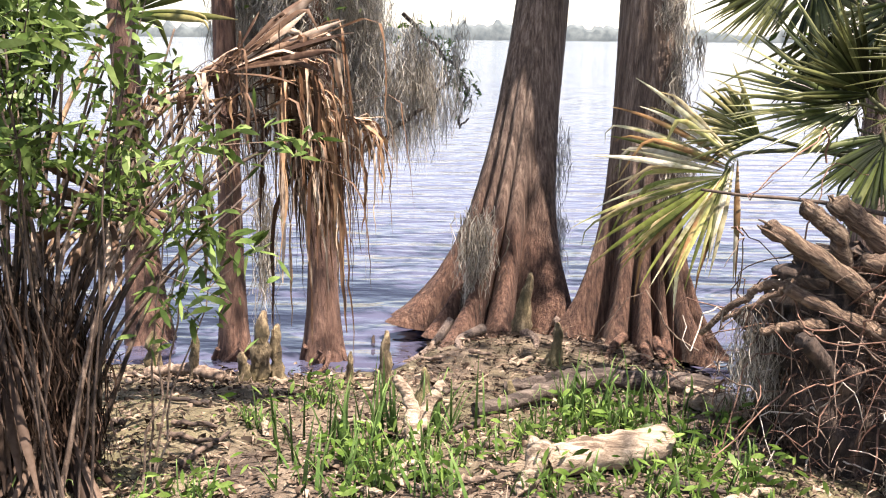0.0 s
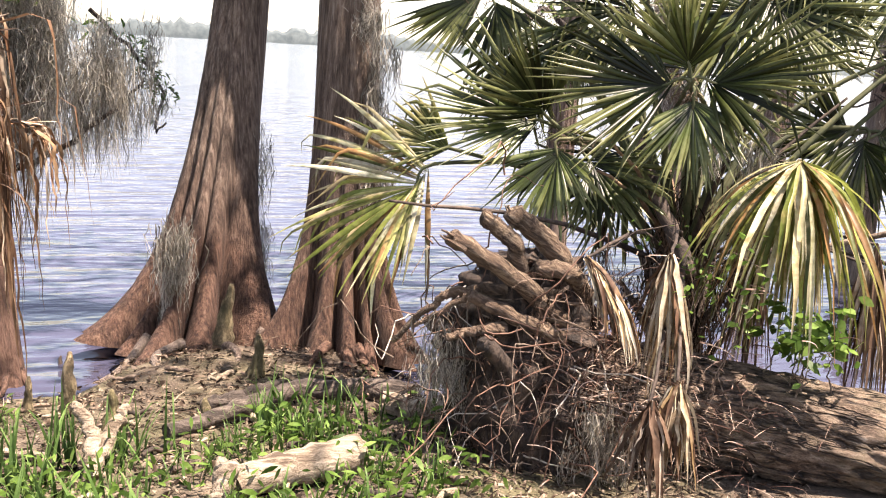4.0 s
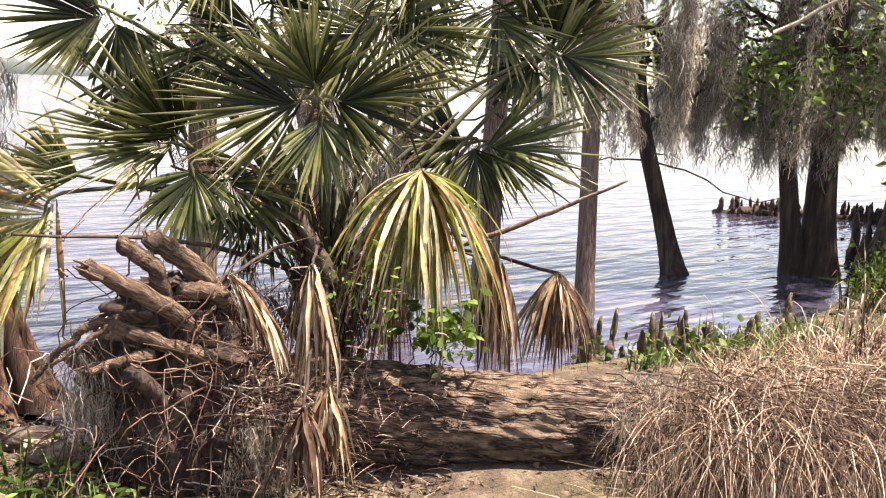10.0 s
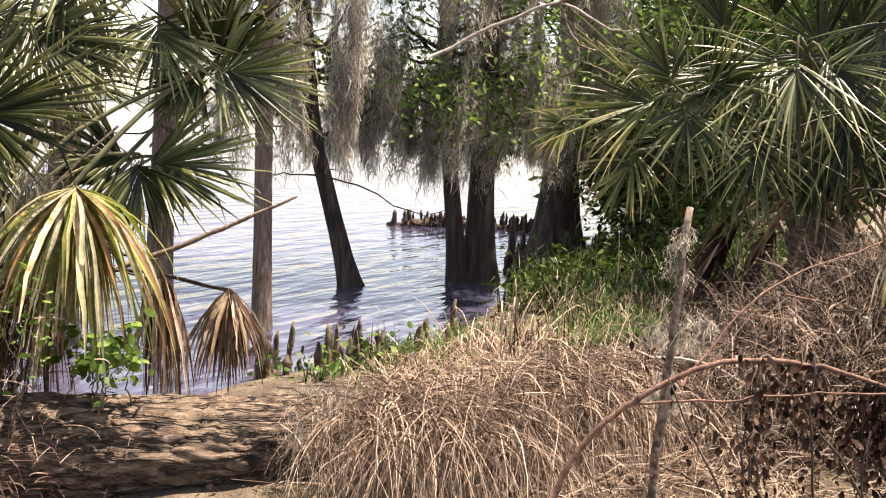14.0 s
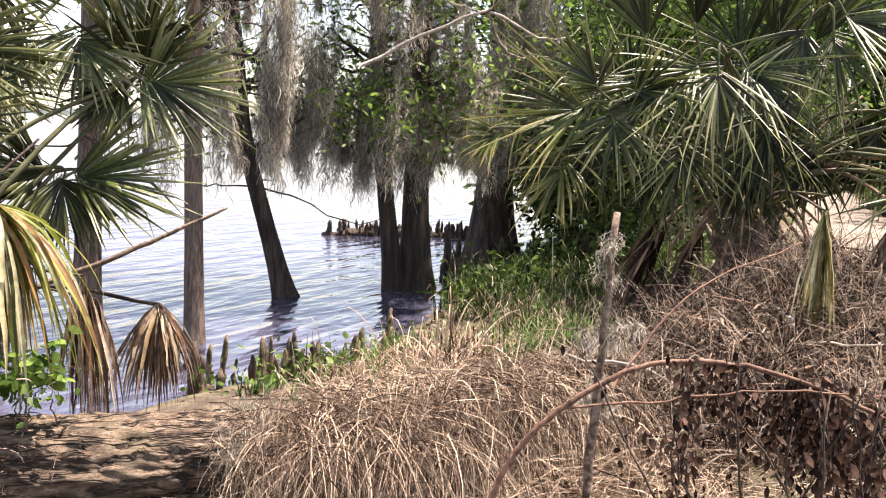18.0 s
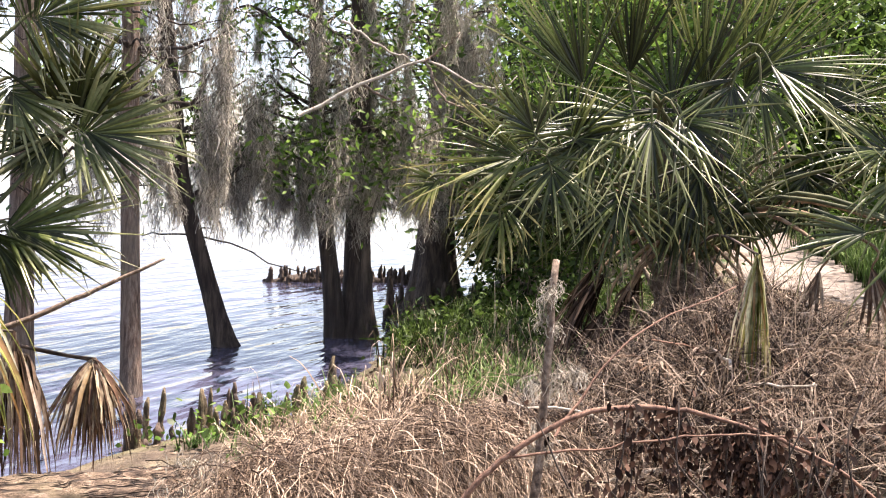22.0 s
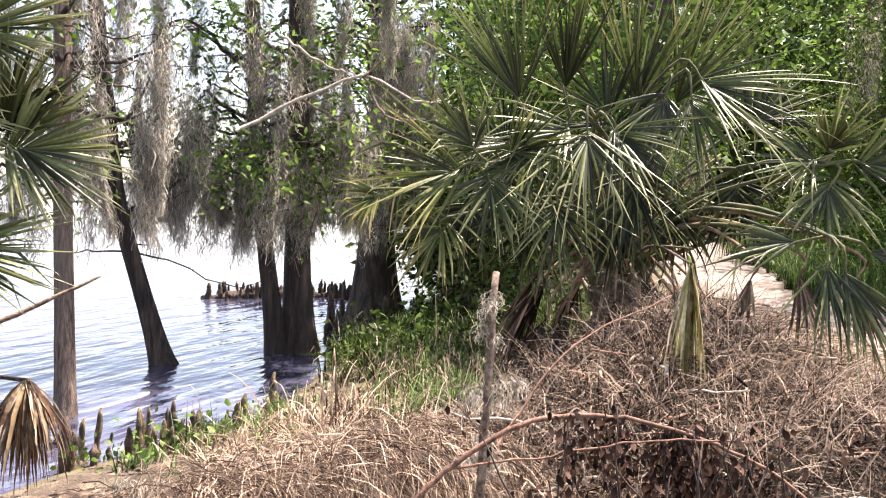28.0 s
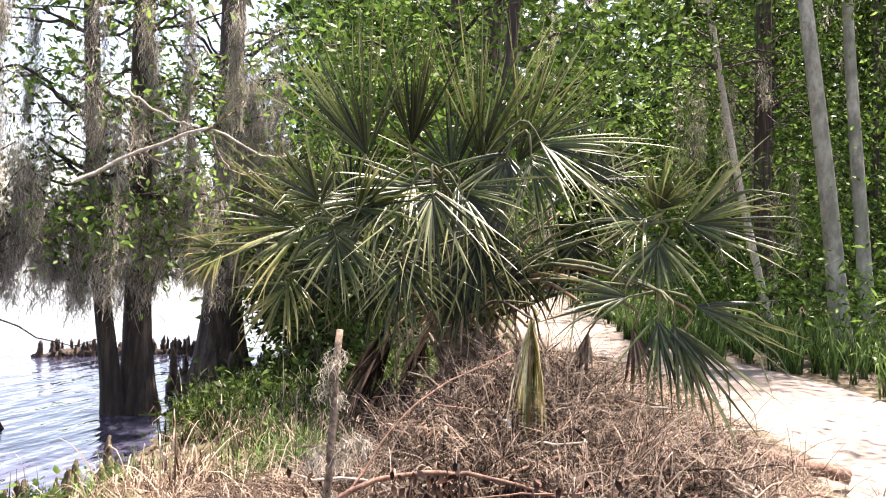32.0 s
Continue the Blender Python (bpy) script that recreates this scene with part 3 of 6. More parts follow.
# ---- ground, path, water, distance ----
SHORE_X = [-400, -3, -1.5, -0.25, 0.1, 1.1, 1.35, 1.6, 2.4, 3.5, 4.95, 6.5, 9.3, 11.9, 16.4, 25, 60, 400]
SHORE_Y = [20, 4.95, 4.72, 4.6, 5.0, 5.0, 4.5, 4.1, 4.0, 4.0, 3.95, 3.6, 4.5, 4.65, 6.0, 9, 20, 90]


def path_left(x):
    return -2.62 + 0.165 * x + 0.12 * np.sin(x * 0.5) + 1.8 * np.clip((np.asarray(x) - 12.5) / 4, 0, 1) ** 1.5


def height(x, y):
    """The ground's height."""
    x, y = np.asarray(x, float), np.asarray(y, float)
    d = np.interp(x, SHORE_X, SHORE_Y) - y
    z = np.where(d > 0, 0.30 * (1 - np.exp(-np.clip(d, 0, 99) / 1.3)) + 0.02 * np.clip(d, 0, 5), np.maximum(0.35 * d, -1.2))
    z = z + 0.55 * np.exp(-((x - 5.6) / 1.2) ** 2 - ((y - 0.25) / 0.85) ** 2)
    z = z + 0.12 * np.exp(-((x - 3.9) / 0.6) ** 2 - ((y - 1.5) / 0.7) ** 2)
    z = z + 0.10 * np.exp(-((x - 0.7) / 0.9) ** 2 - ((y - 4.8) / 0.35) ** 2)
    z = z + 0.03 * np.sin(x * 2.3 + 1) * np.sin(y * 2.9) * (d > 0) + 0.012 * np.sin(x * 9.1) * np.sin(y * 8.3 + 2)
    on = path_left(x)
    flat = np.clip(np.minimum((on + 0.5 - y) / 0.6, (y - (on - 2.9)) / 0.6), 0, 1)
    return z * (1 - flat) + 0.36 * flat


def spot(x, y, dz=0.0):
    return (x, y, float(height(x, y)) + dz)


def scatter(n, x0, x1, y0, y1, seed, keep=None):
    g = np.random.default_rng(seed)
    x, y = g.uniform(x0, x1, n), g.uniform(y0, y1, n)
    if keep is not None:
        m = keep(x, y)
        x, y = x[m], y[m]
    return np.stack([x, y, height(x, y)], 1)


def blob(cx, cy, sx, sy, n, seed):
    g = np.random.default_rng(seed)
    x, y = g.normal(cx, sx, n), g.normal(cy, sy, n)
    return np.stack([x, y, height(x, y)], 1)


def grid(xs, ys, z):
    X, Y = np.meshgrid(xs, ys)
    V = np.stack([X, Y, z(X, Y)], -1).reshape(-1, 3)
    i = np.arange(len(ys) - 1)[:, None] * len(xs) + np.arange(len(xs) - 1)[None, :]
    return V, np.stack([i, i + 1, i + 1 + len(xs), i + len(xs)], -1).reshape(-1, 4)


far = [20, 40, 90, 200, 500, 1200, 3000]
gx = np.concatenate([-np.array(far[::-1]), np.arange(-8, -3, 0.5), np.arange(-3, 9, 0.07), np.arange(9, 16, 0.25), [18, 22, 28], far[1:]])
gy = np.concatenate([-np.array(far[::-1]), np.arange(-12, -4, 0.5), np.arange(-4, 6, 0.07), np.arange(6, 12, 0.5), [14, 17], far])
solo("ground", grid(gx, gy, height), ground_material(), "brown leaf-littered shore soil with green patches", "ground", kind="structure")
px_ = np.concatenate([np.arange(-30, -2, 1.0), np.arange(-2, 16, 0.2), np.arange(16, 60, 1.0)])
pv = np.linspace(0, 1, 14)
PX, PV = np.meshgrid(px_, pv)
wob = 0.07 * np.sin(PX * 2.1) + 0.05 * np.sin(PX * 5.3 + 1)
PY = path_left(PX) + wob * (1 - PV) - PV * (2.35 + 1.3 * np.clip((PX - 12.5) / 4, 0, 1) ** 1.5 + 0.1 * np.sin(PX * 1.7))
PZ = 0.36 + 0.018 * np.sin(PV * np.pi) + 0.005 + 0.006 * np.sin(PX * 3.0) * np.sin(PV * 9) - 0.05 * ((PV < 0.01) | (PV > 0.99))
i = np.arange(len(pv) - 1)[:, None] * len(px_) + np.arange(len(px_) - 1)[None, :]
solo("path", (np.stack([PX, PY, PZ], -1).reshape(-1, 3), np.stack([i, i + len(px_), i + len(px_) + 1, i + 1], -1).reshape(-1, 4)), sand_material(), "pale sandy footpath along the shore", "path", kind="structure")
solo("water", (np.array([[-3000, -200, 0], [3000, -200, 0], [3000, 3000, 0], [-3000, 3000, 0]]), np.array([[0, 1, 2, 3]])), water_material(), "rippled blue-grey lake water", "water", kind="structure")

# the far shore: a low strip of woods with an uneven crest
fx = np.linspace(-2600, 2600, 900)
g = np.random.default_rng(3)
crest = 16 + 5 * np.sin(fx / 190) + 4 * np.sin(fx / 61 + 1) + np.abs(np.convolve(g.normal(size=900), np.ones(3) / 3, "same")) * 9
crest = crest * np.clip(1.3 - (fx + 300) / 2600, 0.55, 1.4)
fy = 1750 + 60 * np.sin(fx / 300)
FV = np.stack([np.stack([fx, fy, 0 * fx - 1], 1), np.stack([fx, fy + 4, crest * 0.7], 1), np.stack([fx, fy + 25, crest], 1), np.stack([fx, fy + 60, 0 * fx - 1], 1)], 1).reshape(-1, 3)
i = np.arange(899)[:, None] * 4 + np.arange(3)[None, :]
solo("backdrop", (FV, np.stack([i, i + 4, i + 5, i + 1], -1).reshape(-1, 4)), hazed_wood_material(), "wooded far shore of the lake, haze in its colour", "far shore", kind="structure")


# ---- trees ----
def cypress(at, top, r_base, r_top, flare, label, mat=CYPRESS, flutes=9, seed=0, deep=0.2, bend=None, sides=56, rise=9.0, group="cypress trees"):
    """A bald cypress: a swollen, fluted base and a straight trunk; at and top give its line, carried on to the height rise."""
    at, top = np.array(at, float), np.array(top, float)
    e = thing("cypress_tree", tuple(at), label, "tree", group)
    zs = np.concatenate([np.linspace(0, flare * 1.3, 26), np.linspace(flare * 1.3 + 0.15, rise, 26)])
    u = zs / (top[2] - at[2])
    uc = np.where(u > 1, 1 + (u - 1) * 0.4, u)
    P = np.stack([at[0] + (top[0] - at[0]) * uc, at[1] + (top[1] - at[1]) * uc, at[2] + zs], 1)
    if bend:
        P[:, :2] += np.asarray(bend)[None, :] * (np.exp(-zs / (flare * 0.45)))[:, None]
    sw = np.exp(-np.clip(zs / flare, 0, 9) ** 0.9 * 2.1)
    r = r_top * (1 - 0.03 * np.clip(zs - flare, 0, 9)) + (r_base - r_top) * sw
    fl = deep * np.exp(-(zs / (flare * 0.62)) ** 1.3) + 0.02
    part("trunk", tube(P, r, sides, 0.025, flutes, fl, seed, capped=False), mat, e)
    return e, P, r


def roots_round(e, at, n, r, reach, seed, mat):
    g = np.random.default_rng(seed)
    for q in range(n):
        a = g.uniform(0, 6.28)
        d = np.array([math.cos(a), math.sin(a)])
        p0, p1, p2 = at[:2] + d * r * 0.8, at[:2] + d * r * 1.2 + g.normal(size=2) * 0.05, at[:2] + d * (r + reach) + g.normal(size=2) * 0.1
        thick = min(0.03, r * 0.14)
        part("root", stick([(*p0, at[2] + 4.5 * thick), (*p1, float(height(*p1)) + 0.01), (*p2, float(height(*p2)) - 0.03)], thick, thick * 0.4, seed=seed + q), mat, e)


eA, PA, rA = cypress((0.36, 5.42, -0.05), (0.6, 5.72, 1.95), 0.56, 0.145, 1.25, "tall grey-brown bald cypress with a swollen fluted base at the waterline", WATER_BARK, seed=3, bend=(-0.05, 0), flutes=11, deep=0.46, sides=180)
eB, PB, rB = cypress((1.13, 5.08, 0.02), (1.16, 5.28, 1.95), 0.42, 0.172, 0.95, "bald cypress with deeply folded red-brown base on the bank", WATER_BARK, seed=8, flutes=12, deep=0.55, sides=180)
roots_round(eA, np.array([0.35, 5.2, 0.05]), 10, 0.42, 0.3, 11, CYPRESS)
roots_round(eB, np.array([1.13, 5.0, 0.05]), 12, 0.36, 0.3, 12, CYPRESS_RED)
eC, PC, rC = cypress((-1.72, 5.2, -0.08), (-1.9, 5.6, 1.9), 0.17, 0.08, 0.8, "slender reddish cypress standing in shallow water", CYPRESS_RED, 6, 21, 0.12)
eC2, PC2, rC2 = cypress((-1.15, 4.92, -0.05), (-1.2, 5.2, 1.9), 0.115, 0.065, 0.5, "thin reddish cypress at the water's edge", CYPRESS_RED, 5, 22, 0.1)
eC3, PC3, rC3 = cypress((-0.65, 4.92, -0.05), (-0.7, 5.35, 1.9), 0.135, 0.075, 0.5, "thin dark red cypress hung with moss", CYPRESS_RED, 6, 23, 0.16)
roots_round(eC2, np.array([-1.15, 4.88, 0.0]), 6, 0.11, 0.14, 13, CYPRESS_RED)
roots_round(eC3, np.array([-0.65, 4.88, 0.0]), 6, 0.12, 0.14, 14, CYPRESS_RED)
eD, PD, rD = cypress((5.75, 5.0, -0.1), (5.95, 5.25, 1.9), 0.1, 0.075, 0.6, "thin grey-barked cypress in the water", CYPRESS, 5, 24, 0.06)
# from here on the lake trunks take the bark with shade in its colour
eE, PE, rE = cypress((7.95, 5.75, -0.1), (7.6, 6.1, 1.6), 0.175, 0.085, 0.6, "shade-coloured leaning cypress standing in the lake", CYPRESS_SHADED, 5, 25, 0.05)
eF, PF, rF = cypress((9.35, 5.0, -0.1), (9.32, 5.05, 1.9), 0.3, 0.13, 1.1, "shade-coloured mossy cypress standing in the lake", CYPRESS_SHADED, 6, 26, 0.16)
eF2, PF2, rF2 = cypress((9.12, 5.12, -0.1), (8.9, 5.3, 1.9), 0.17, 0.085, 0.9, "narrow shade-coloured cypress beside a larger one", CYPRESS_SHADED, 6, 27, 0.14)
eG, PG, rG = cypress((10.95, 4.85, -0.05), (11.15, 4.9, 2.6), 0.4, 0.17, 1.3, "thick shade-coloured cypress ringed by knees on the shore", CYPRESS_SHADED, 9, 28, 0.17)
eG2, PG2, rG2 = cypress((13.0, 5.6, 0.0), (13.2, 5.8, 3.0), 0.34, 0.16, 1.3, "shade-coloured cypress behind the shore palm", CYPRESS_SHADED, 8, 29, 0.14)

eH, PH, rH = cypress((4.75, 6.3, -0.2), (4.95, 6.45, 2.1), 0.2, 0.12, 0.8, "grey-brown cypress in the water behind a palm", CYPRESS, 6, 31, 0.1)
eH2, PH2, rH2 = cypress((4.2, 6.3, -0.2), (3.9, 6.6, 2.1), 0.16, 0.09, 0.8, "thin grey-brown cypress in the water behind a palm", CYPRESS, 6, 32, 0.1)
eH3, PH3, rH3 = cypress((5.95, 6.5, -0.2), (6.1, 6.6, 2.1), 0.18, 0.11, 0.8, "grey-brown cypress in the water behind a palm", CYPRESS, 6, 33, 0.1)

eH4, PH4, rH4 = cypress((2.9, 6.2, -0.2), (2.94, 6.2, 2.1), 0.17, 0.1, 0.8, "thin grey-brown cypress in the water behind a palm", CYPRESS, 6, 37, 0.1)
eK, PK, rK = cypress((14.6, 2.05, 0.25), (14.8, 2.1, 3.0), 0.34, 0.18, 1.2, "shade-coloured mossy cypress behind the shore palm", CYPRESS_SHADED, 7, 34, 0.12)
eK2, PK2, rK2 = cypress((18.0, -2.75, 0.25), (18.3, -2.6, 3.0), 0.3, 0.17, 1.0, "shade-coloured mossy tree on the land side of the path", CYPRESS_SHADED, 6, 35, 0.1)
eK3, PK3, rK3 = cypress((17.0, 2.6, 0.25), (17.2, 2.5, 3.0), 0.35, 0.2, 1.0, "shade-coloured mossy tree behind the palm", CYPRESS_SHADED, 6, 36, 0.1)


def crown(e, P, n, size, seed, z0, z1, reach, mat=LEAF, boughs=9, spread=0.28, mossy=0, mlen=1.0, mwidth=0.011, mmat=MOSS, droop=0.1):
    """Boughs from a trunk's line P between two heights, with leaf clumps at their ends and moss below them."""
    g = np.random.default_rng(seed)
    ends, hang = [], []
    for b in range(boughs):
        z = z0 + (z1 - z0) * g.uniform() ** 1.7
        p = P[np.argmin(abs(P[:, 2] - z))]
        a = g.uniform(0, 6.28)
        q = p + np.array([math.cos(a), math.sin(a), g.uniform(-droop, 0.35)]) * reach * g.uniform(0.5, 1.0)
        mid = (p + q) / 2 + np.array([0, 0, 0.12 * reach]) + g.normal(size=3) * 0.06 * reach
        pts = line([p, mid, q], 10, 0.015 * reach, seed + b)
        part("branch", tube(pts, np.linspace(0.026, 0.006, 10), 6, 0.08, seed=b), CYPRESS_SHADED if mat is not PALE_BARK else PALE_BARK, e)
        ends += [*pts[5:]]
        hang += [*pts[2:]]
    part("crown", leaves(ends, n, size, seed + 50, spread=spread, k=3), mat, e)
    if mossy:
        g2 = np.random.default_rng(seed + 77)
        h = np.array(hang)
        c = h[g2.integers(0, len(h), max(4, mossy // 150))] + g2.normal(size=(max(4, mossy // 150), 3)) * (0.1, 0.1, 0.05)
        for q, cq in enumerate(c):
            far = max(0.25, min(mlen * g2.uniform(0.35, 1.6), cq[2] - 1.3))
            core = line([cq + (0, 0, 0.05), cq + (g2.normal() * 0.04, g2.normal() * 0.04, -far * 0.5), cq + (g2.normal() * 0.05, g2.normal() * 0.05, -far)], 12, 0.02, seed * 50 + q)
            girth = 0.04 + 0.05 * g2.uniform() ** 1.5
            tagged(part("moss", strands(core[(11.99 * g2.uniform(size=330) ** 1.1).astype(int)] + g2.normal(size=(330, 3)) * girth * (0.9, 0.9, 1.6), g2.uniform(0.06, 0.2, 330), mwidth * 0.6, seed * 100 + q, 5, None, 0.04), mmat, e), kind="stuff")
        tw = [P[np.argmin(abs(P[:, 2] - (z0 - 0.5 + 2.2 * g2.uniform())))] for _ in range(14)]
        for q, o in enumerate(tw):
            a, L = g2.uniform(0, 6.28), reach * g2.uniform(0.3, 0.7)
            d = np.array([math.cos(a), math.sin(a), g2.uniform(-0.4, 0.3)]) * L
            part("twig", tube(line([o, o + d * 0.5 + g2.normal(size=3) * 0.08, o + d, o + d * 1.25 + g2.normal(size=3) * 0.12], 9, 0.02, q), np.linspace(0.011, 0.003, 9), 5), CYPRESS_SHADED, e)


for e_, P_, s_, z0, z1, reach, n_ in ((eA, PA, 101, 4.5, 9, 3.6, 1800), (eB, PB, 102, 4.5, 9, 3.6, 1200), (eC, PC, 103, 3.5, 8, 3.0, 2200)):
    crown(e_, P_, n_, 0.18, s_, z0, z1, reach, LEAF, 18, 0.3)
crown(eC3, PC3, 900, 0.07, 104, 2.1, 5.0, 0.5, LEAF, 9, 0.2, 2600, 1.1, 0.009)
for e_, P_, s_ in ((eH, PH, 112), (eH2, PH2, 113), (eH3, PH3, 114), (eH4, PH4, 118)):
    crown(e_, P_, 400 if s_ != 114 else 120, 0.09, s_, 1.7, 6, 1.1, LEAF, 10, 0.22, 900 if s_ != 114 else 300, 1.0, 0.011)
for e_, P_, s_ in ((eK, PK, 115), (eK2, PK2, 116), (eK3, PK3, 117)):
    crown(e_, P_, 2200, 0.12, s_, 3.0, 8, 2.2, LEAF, 18, 0.35, 2400, 1.6, 0.014)
crown(eD, PD, 700, 0.09, 105, 2.3, 6, 1.2, LEAF, 8, 0.25, 1400, 1.5, 0.01)
for e_, P_, s_, z0, reach in ((eE, PE, 106, 1.7, 1.1), (eF, PF, 107, 1.8, 1.3), (eF2, PF2, 108, 2.0, 1.2), (eG, PG, 109, 2.2, 1.8), (eG2, PG2, 110, 2.2, 2.2)):
    crown(e_, P_, 2600, 0.095, s_, z0 - 0.1, 5.2, reach * 1.3, LEAF_BRIGHT, 22, 0.2, 2400, 1.6, 0.011, MOSS)


def fringe(a, b, n, length, seed):
    """A low bough from a to b, hung all along with twigs and dense moss."""
    g = np.random.default_rng(seed)
    a, b = np.array(a, float), np.array(b, float)
    e = thing("branch", tuple(a), "low cypress bough thick with hanging grey moss", "branch", "mossy boughs")
    P = line([a, a * 0.6 + b * 0.4 + (0, 0, 0.14), b], 30, 0.015, seed)
    part("limb", tube(P, np.linspace(0.035, 0.012, 30), 8, 0.1, seed=seed), CYPRESS_SHADED, e)
    for q in range(n):
        o = P[g.integers(1, 30)]
        t_ = o + g.normal(size=3) * (0.22, 0.22, 0.1) - (0, 0, 0.1)
        part("twig", tube(line([o, (o + t_) / 2 + g.normal(size=3) * 0.05, t_], 6), np.linspace(0.009, 0.003, 6), 5), CYPRESS_SHADED, e)
        far = length * g.uniform(0.4, 1.1)
        core = line([t_ + (0, 0, 0.1), t_ + (g.normal() * 0.04, g.normal() * 0.04, -far * 0.5), t_ + (g.normal() * 0.05, g.normal() * 0.05, -far)], 10, 0.02, seed * 40 + q)
        m = 230
        i = (9 * g.uniform(size=m) ** 1.2).astype(int)
        wide = (0.06 * (1 - 0.08 * i))[:, None]
        tagged(part("moss", strands(core[i] + g.normal(size=(m, 3)) * wide, g.uniform(0.07, 0.22, m), 0.008, seed * 90 + q, 5, None, 0.035), MOSS, e), kind="stuff")


for q, (a_, b_) in enumerate((((7.75, 6.05, 2.15), (8.9, 5.3, 2.1)), ((7.7, 6.0, 2.0), (9.2, 6.3, 1.95)), ((9.3, 5.05, 2.1), (8.2, 4.9, 2.05)), ((9.35, 5.1, 2.15), (10.4, 5.3, 2.1)), ((11.1, 4.9, 2.25), (9.9, 4.6, 2.1)), ((11.1, 4.9, 2.3), (11.6, 6.2, 2.2)), ((9.3, 5.1, 2.4), (10.2, 6.4, 2.2)), ((7.7, 6.0, 2.4), (7.0, 6.4, 2.3)))):
    fringe(a_, b_, 13, 0.7, 1500 + q)


def ropes(e, P, n, seed, z0=2.3, z1=4.4, reach=1.2, lo=0.7, hi=1.9, floor_=1.45):
    """Long full beards of moss that hang from bare boughs of a trunk."""
    g = np.random.default_rng(seed)
    for q in range(n):
        z = g.uniform(z0, z1)
        o = P[np.argmin(abs(P[:, 2] - z + 0.2))]
        a = g.uniform(0, 6.28)
        t_ = o + np.array([math.cos(a), math.sin(a), 0]) * reach * g.uniform(0.15, 1.0) + (0, 0, g.uniform(0.0, 0.3))
        part("branch", tube(line([o, (o + t_) / 2 + g.normal(size=3) * 0.08, t_], 9, 0.01, seed + q), np.linspace(0.022, 0.007, 9), 6, 0.1, seed=q), CYPRESS_SHADED, e)
        far = max(0.3, min(g.uniform(lo, hi), t_[2] - floor_))
        core = line([t_ + (0, 0, 0.04), t_ + (g.normal() * 0.05, g.normal() * 0.05, -far * 0.5), t_ + (g.normal() * 0.06, g.normal() * 0.06, -far)], 24, 0.012, seed * 40 + q)
        m = int(780 * (0.5 + far))
        u = g.uniform(size=m) ** 0.9
        wide = (0.05 + 0.03 * np.sin(u * 9 + q)) * (1.1 - 0.75 * u) * g.uniform(0.8, 1.3)
        tops = core[(u * 23).astype(int)] + g.normal(size=(m, 3)) * (wide[:, None] * (1, 1, 1.5))
        tagged(part("moss", strands(tops, g.uniform(0.05, 0.18, m), 0.006, seed * 90 + q, 5, None, 0.03), MOSS, e), kind="stuff")


for e_, P_, s_ in ((eE, PE, 141), (eF, PF, 142), (eG, PG, 143)):
    crown(e_, P_, 500 if e_ is eF else 1000, 0.3, s_, 5.6, 9, 2.8, LEAF_SHADED, 14, 0.5)
for e_, P_, n_, s_ in ((eD, PD, 6, 1601), (eE, PE, 11, 1602), (eF, PF, 17, 1603), (eF2, PF2, 12, 1604), (eG, PG, 15, 1605), (eG2, PG2, 9, 1606)):
    ropes(e_, P_, n_, s_)


# ---- palms ----
def frond(e, root, hub, axis, normal, length, spread, droop, mat, seed, label="", segs=44, width=0.026, stalk=None, cape=False, lift_=0.25, fused=0.36, rib_=0.3, bent=None, ragged=0.0, twist=0.6):
    """One palm leaf under a palm: a blade, and the stalk that carries it."""
    b = part("frond", fan(hub, axis, normal, length, spread, droop, seed, segs, width, fused, cape, lift_, rib_, bent, ragged, twist), mat, e, label)
    root, h = np.array(root), np.array(hub)
    out = unit(axis)
    mid = (root + h) / 2 + np.array([0, 0, 0.12]) - out * 0.12 * np.linalg.norm(h - root)
    end = h + out * length * rib_ - np.array([0, 0, droop * length * 0.16])
    part("stalk", tube(line([root, mid, h, end], 14), np.linspace(0.017, 0.005, 14), 7), stalk or mat, b)
    return b


def dead_hang(e, hub, n, length, half, mat, seed, label, lean=(0, 0, 0), wide=0.026, root=(2.42, 3.65, 0.85)):
    """A dead leaf that hangs as a ragged cone of folded strips."""
    g = np.random.default_rng(seed)
    k = 9
    sp = np.linspace(0, 1, k)[None, :, None]
    a, b = g.uniform(0, 6.28, n), np.radians(half) * g.uniform(0.15, 1.0, n)
    d = np.stack([np.cos(a) * np.sin(b), np.sin(a) * np.sin(b), -np.cos(b)], 1)
    d = unit(d + np.asarray(lean))
    L = length * g.uniform(0.45, 1.1, n)
    bow = 0.9 * sp ** 0.9 * g.uniform(0.8, 1.05, (n, 1, 1))
    v = unit(d[:, None, :] * (1 - bow) + np.array([0, 0, -1.0]) * bow)
    P = np.asarray(hub) + np.concatenate([np.zeros((n, 1, 3)), np.cumsum(v[:, :-1] * (L / (k - 1))[:, None, None], 1)], 1)
    P = P + np.cumsum(g.normal(size=(n, k, 3)), 1) * 0.004
    w = g.uniform(0.3, 1.0, (n, 1)) * wide * np.clip(0.3 + 3 * sp[..., 0], 0, 1) * (1.1 - sp[..., 0] ** 2)
    tw = a[:, None] + 1.57 + np.cumsum(g.normal(size=(n, k)), 1) * 0.2
    side = unit(np.stack([np.cos(tw), np.sin(tw), 0.1 * g.normal(size=(n, k))], -1))
    f_ = part("frond", ribbons(P, w, side, unit(np.cross(side, v)) * 0.25), mat, e, label)
    h = np.asarray(hub, float)
    part("stalk", stick([root, (np.array(root) + h) / 2 + (0, 0, 0.14), h], 0.01, 0.006, 12, 6, 0.003, seed), DARK_STEM, f_)


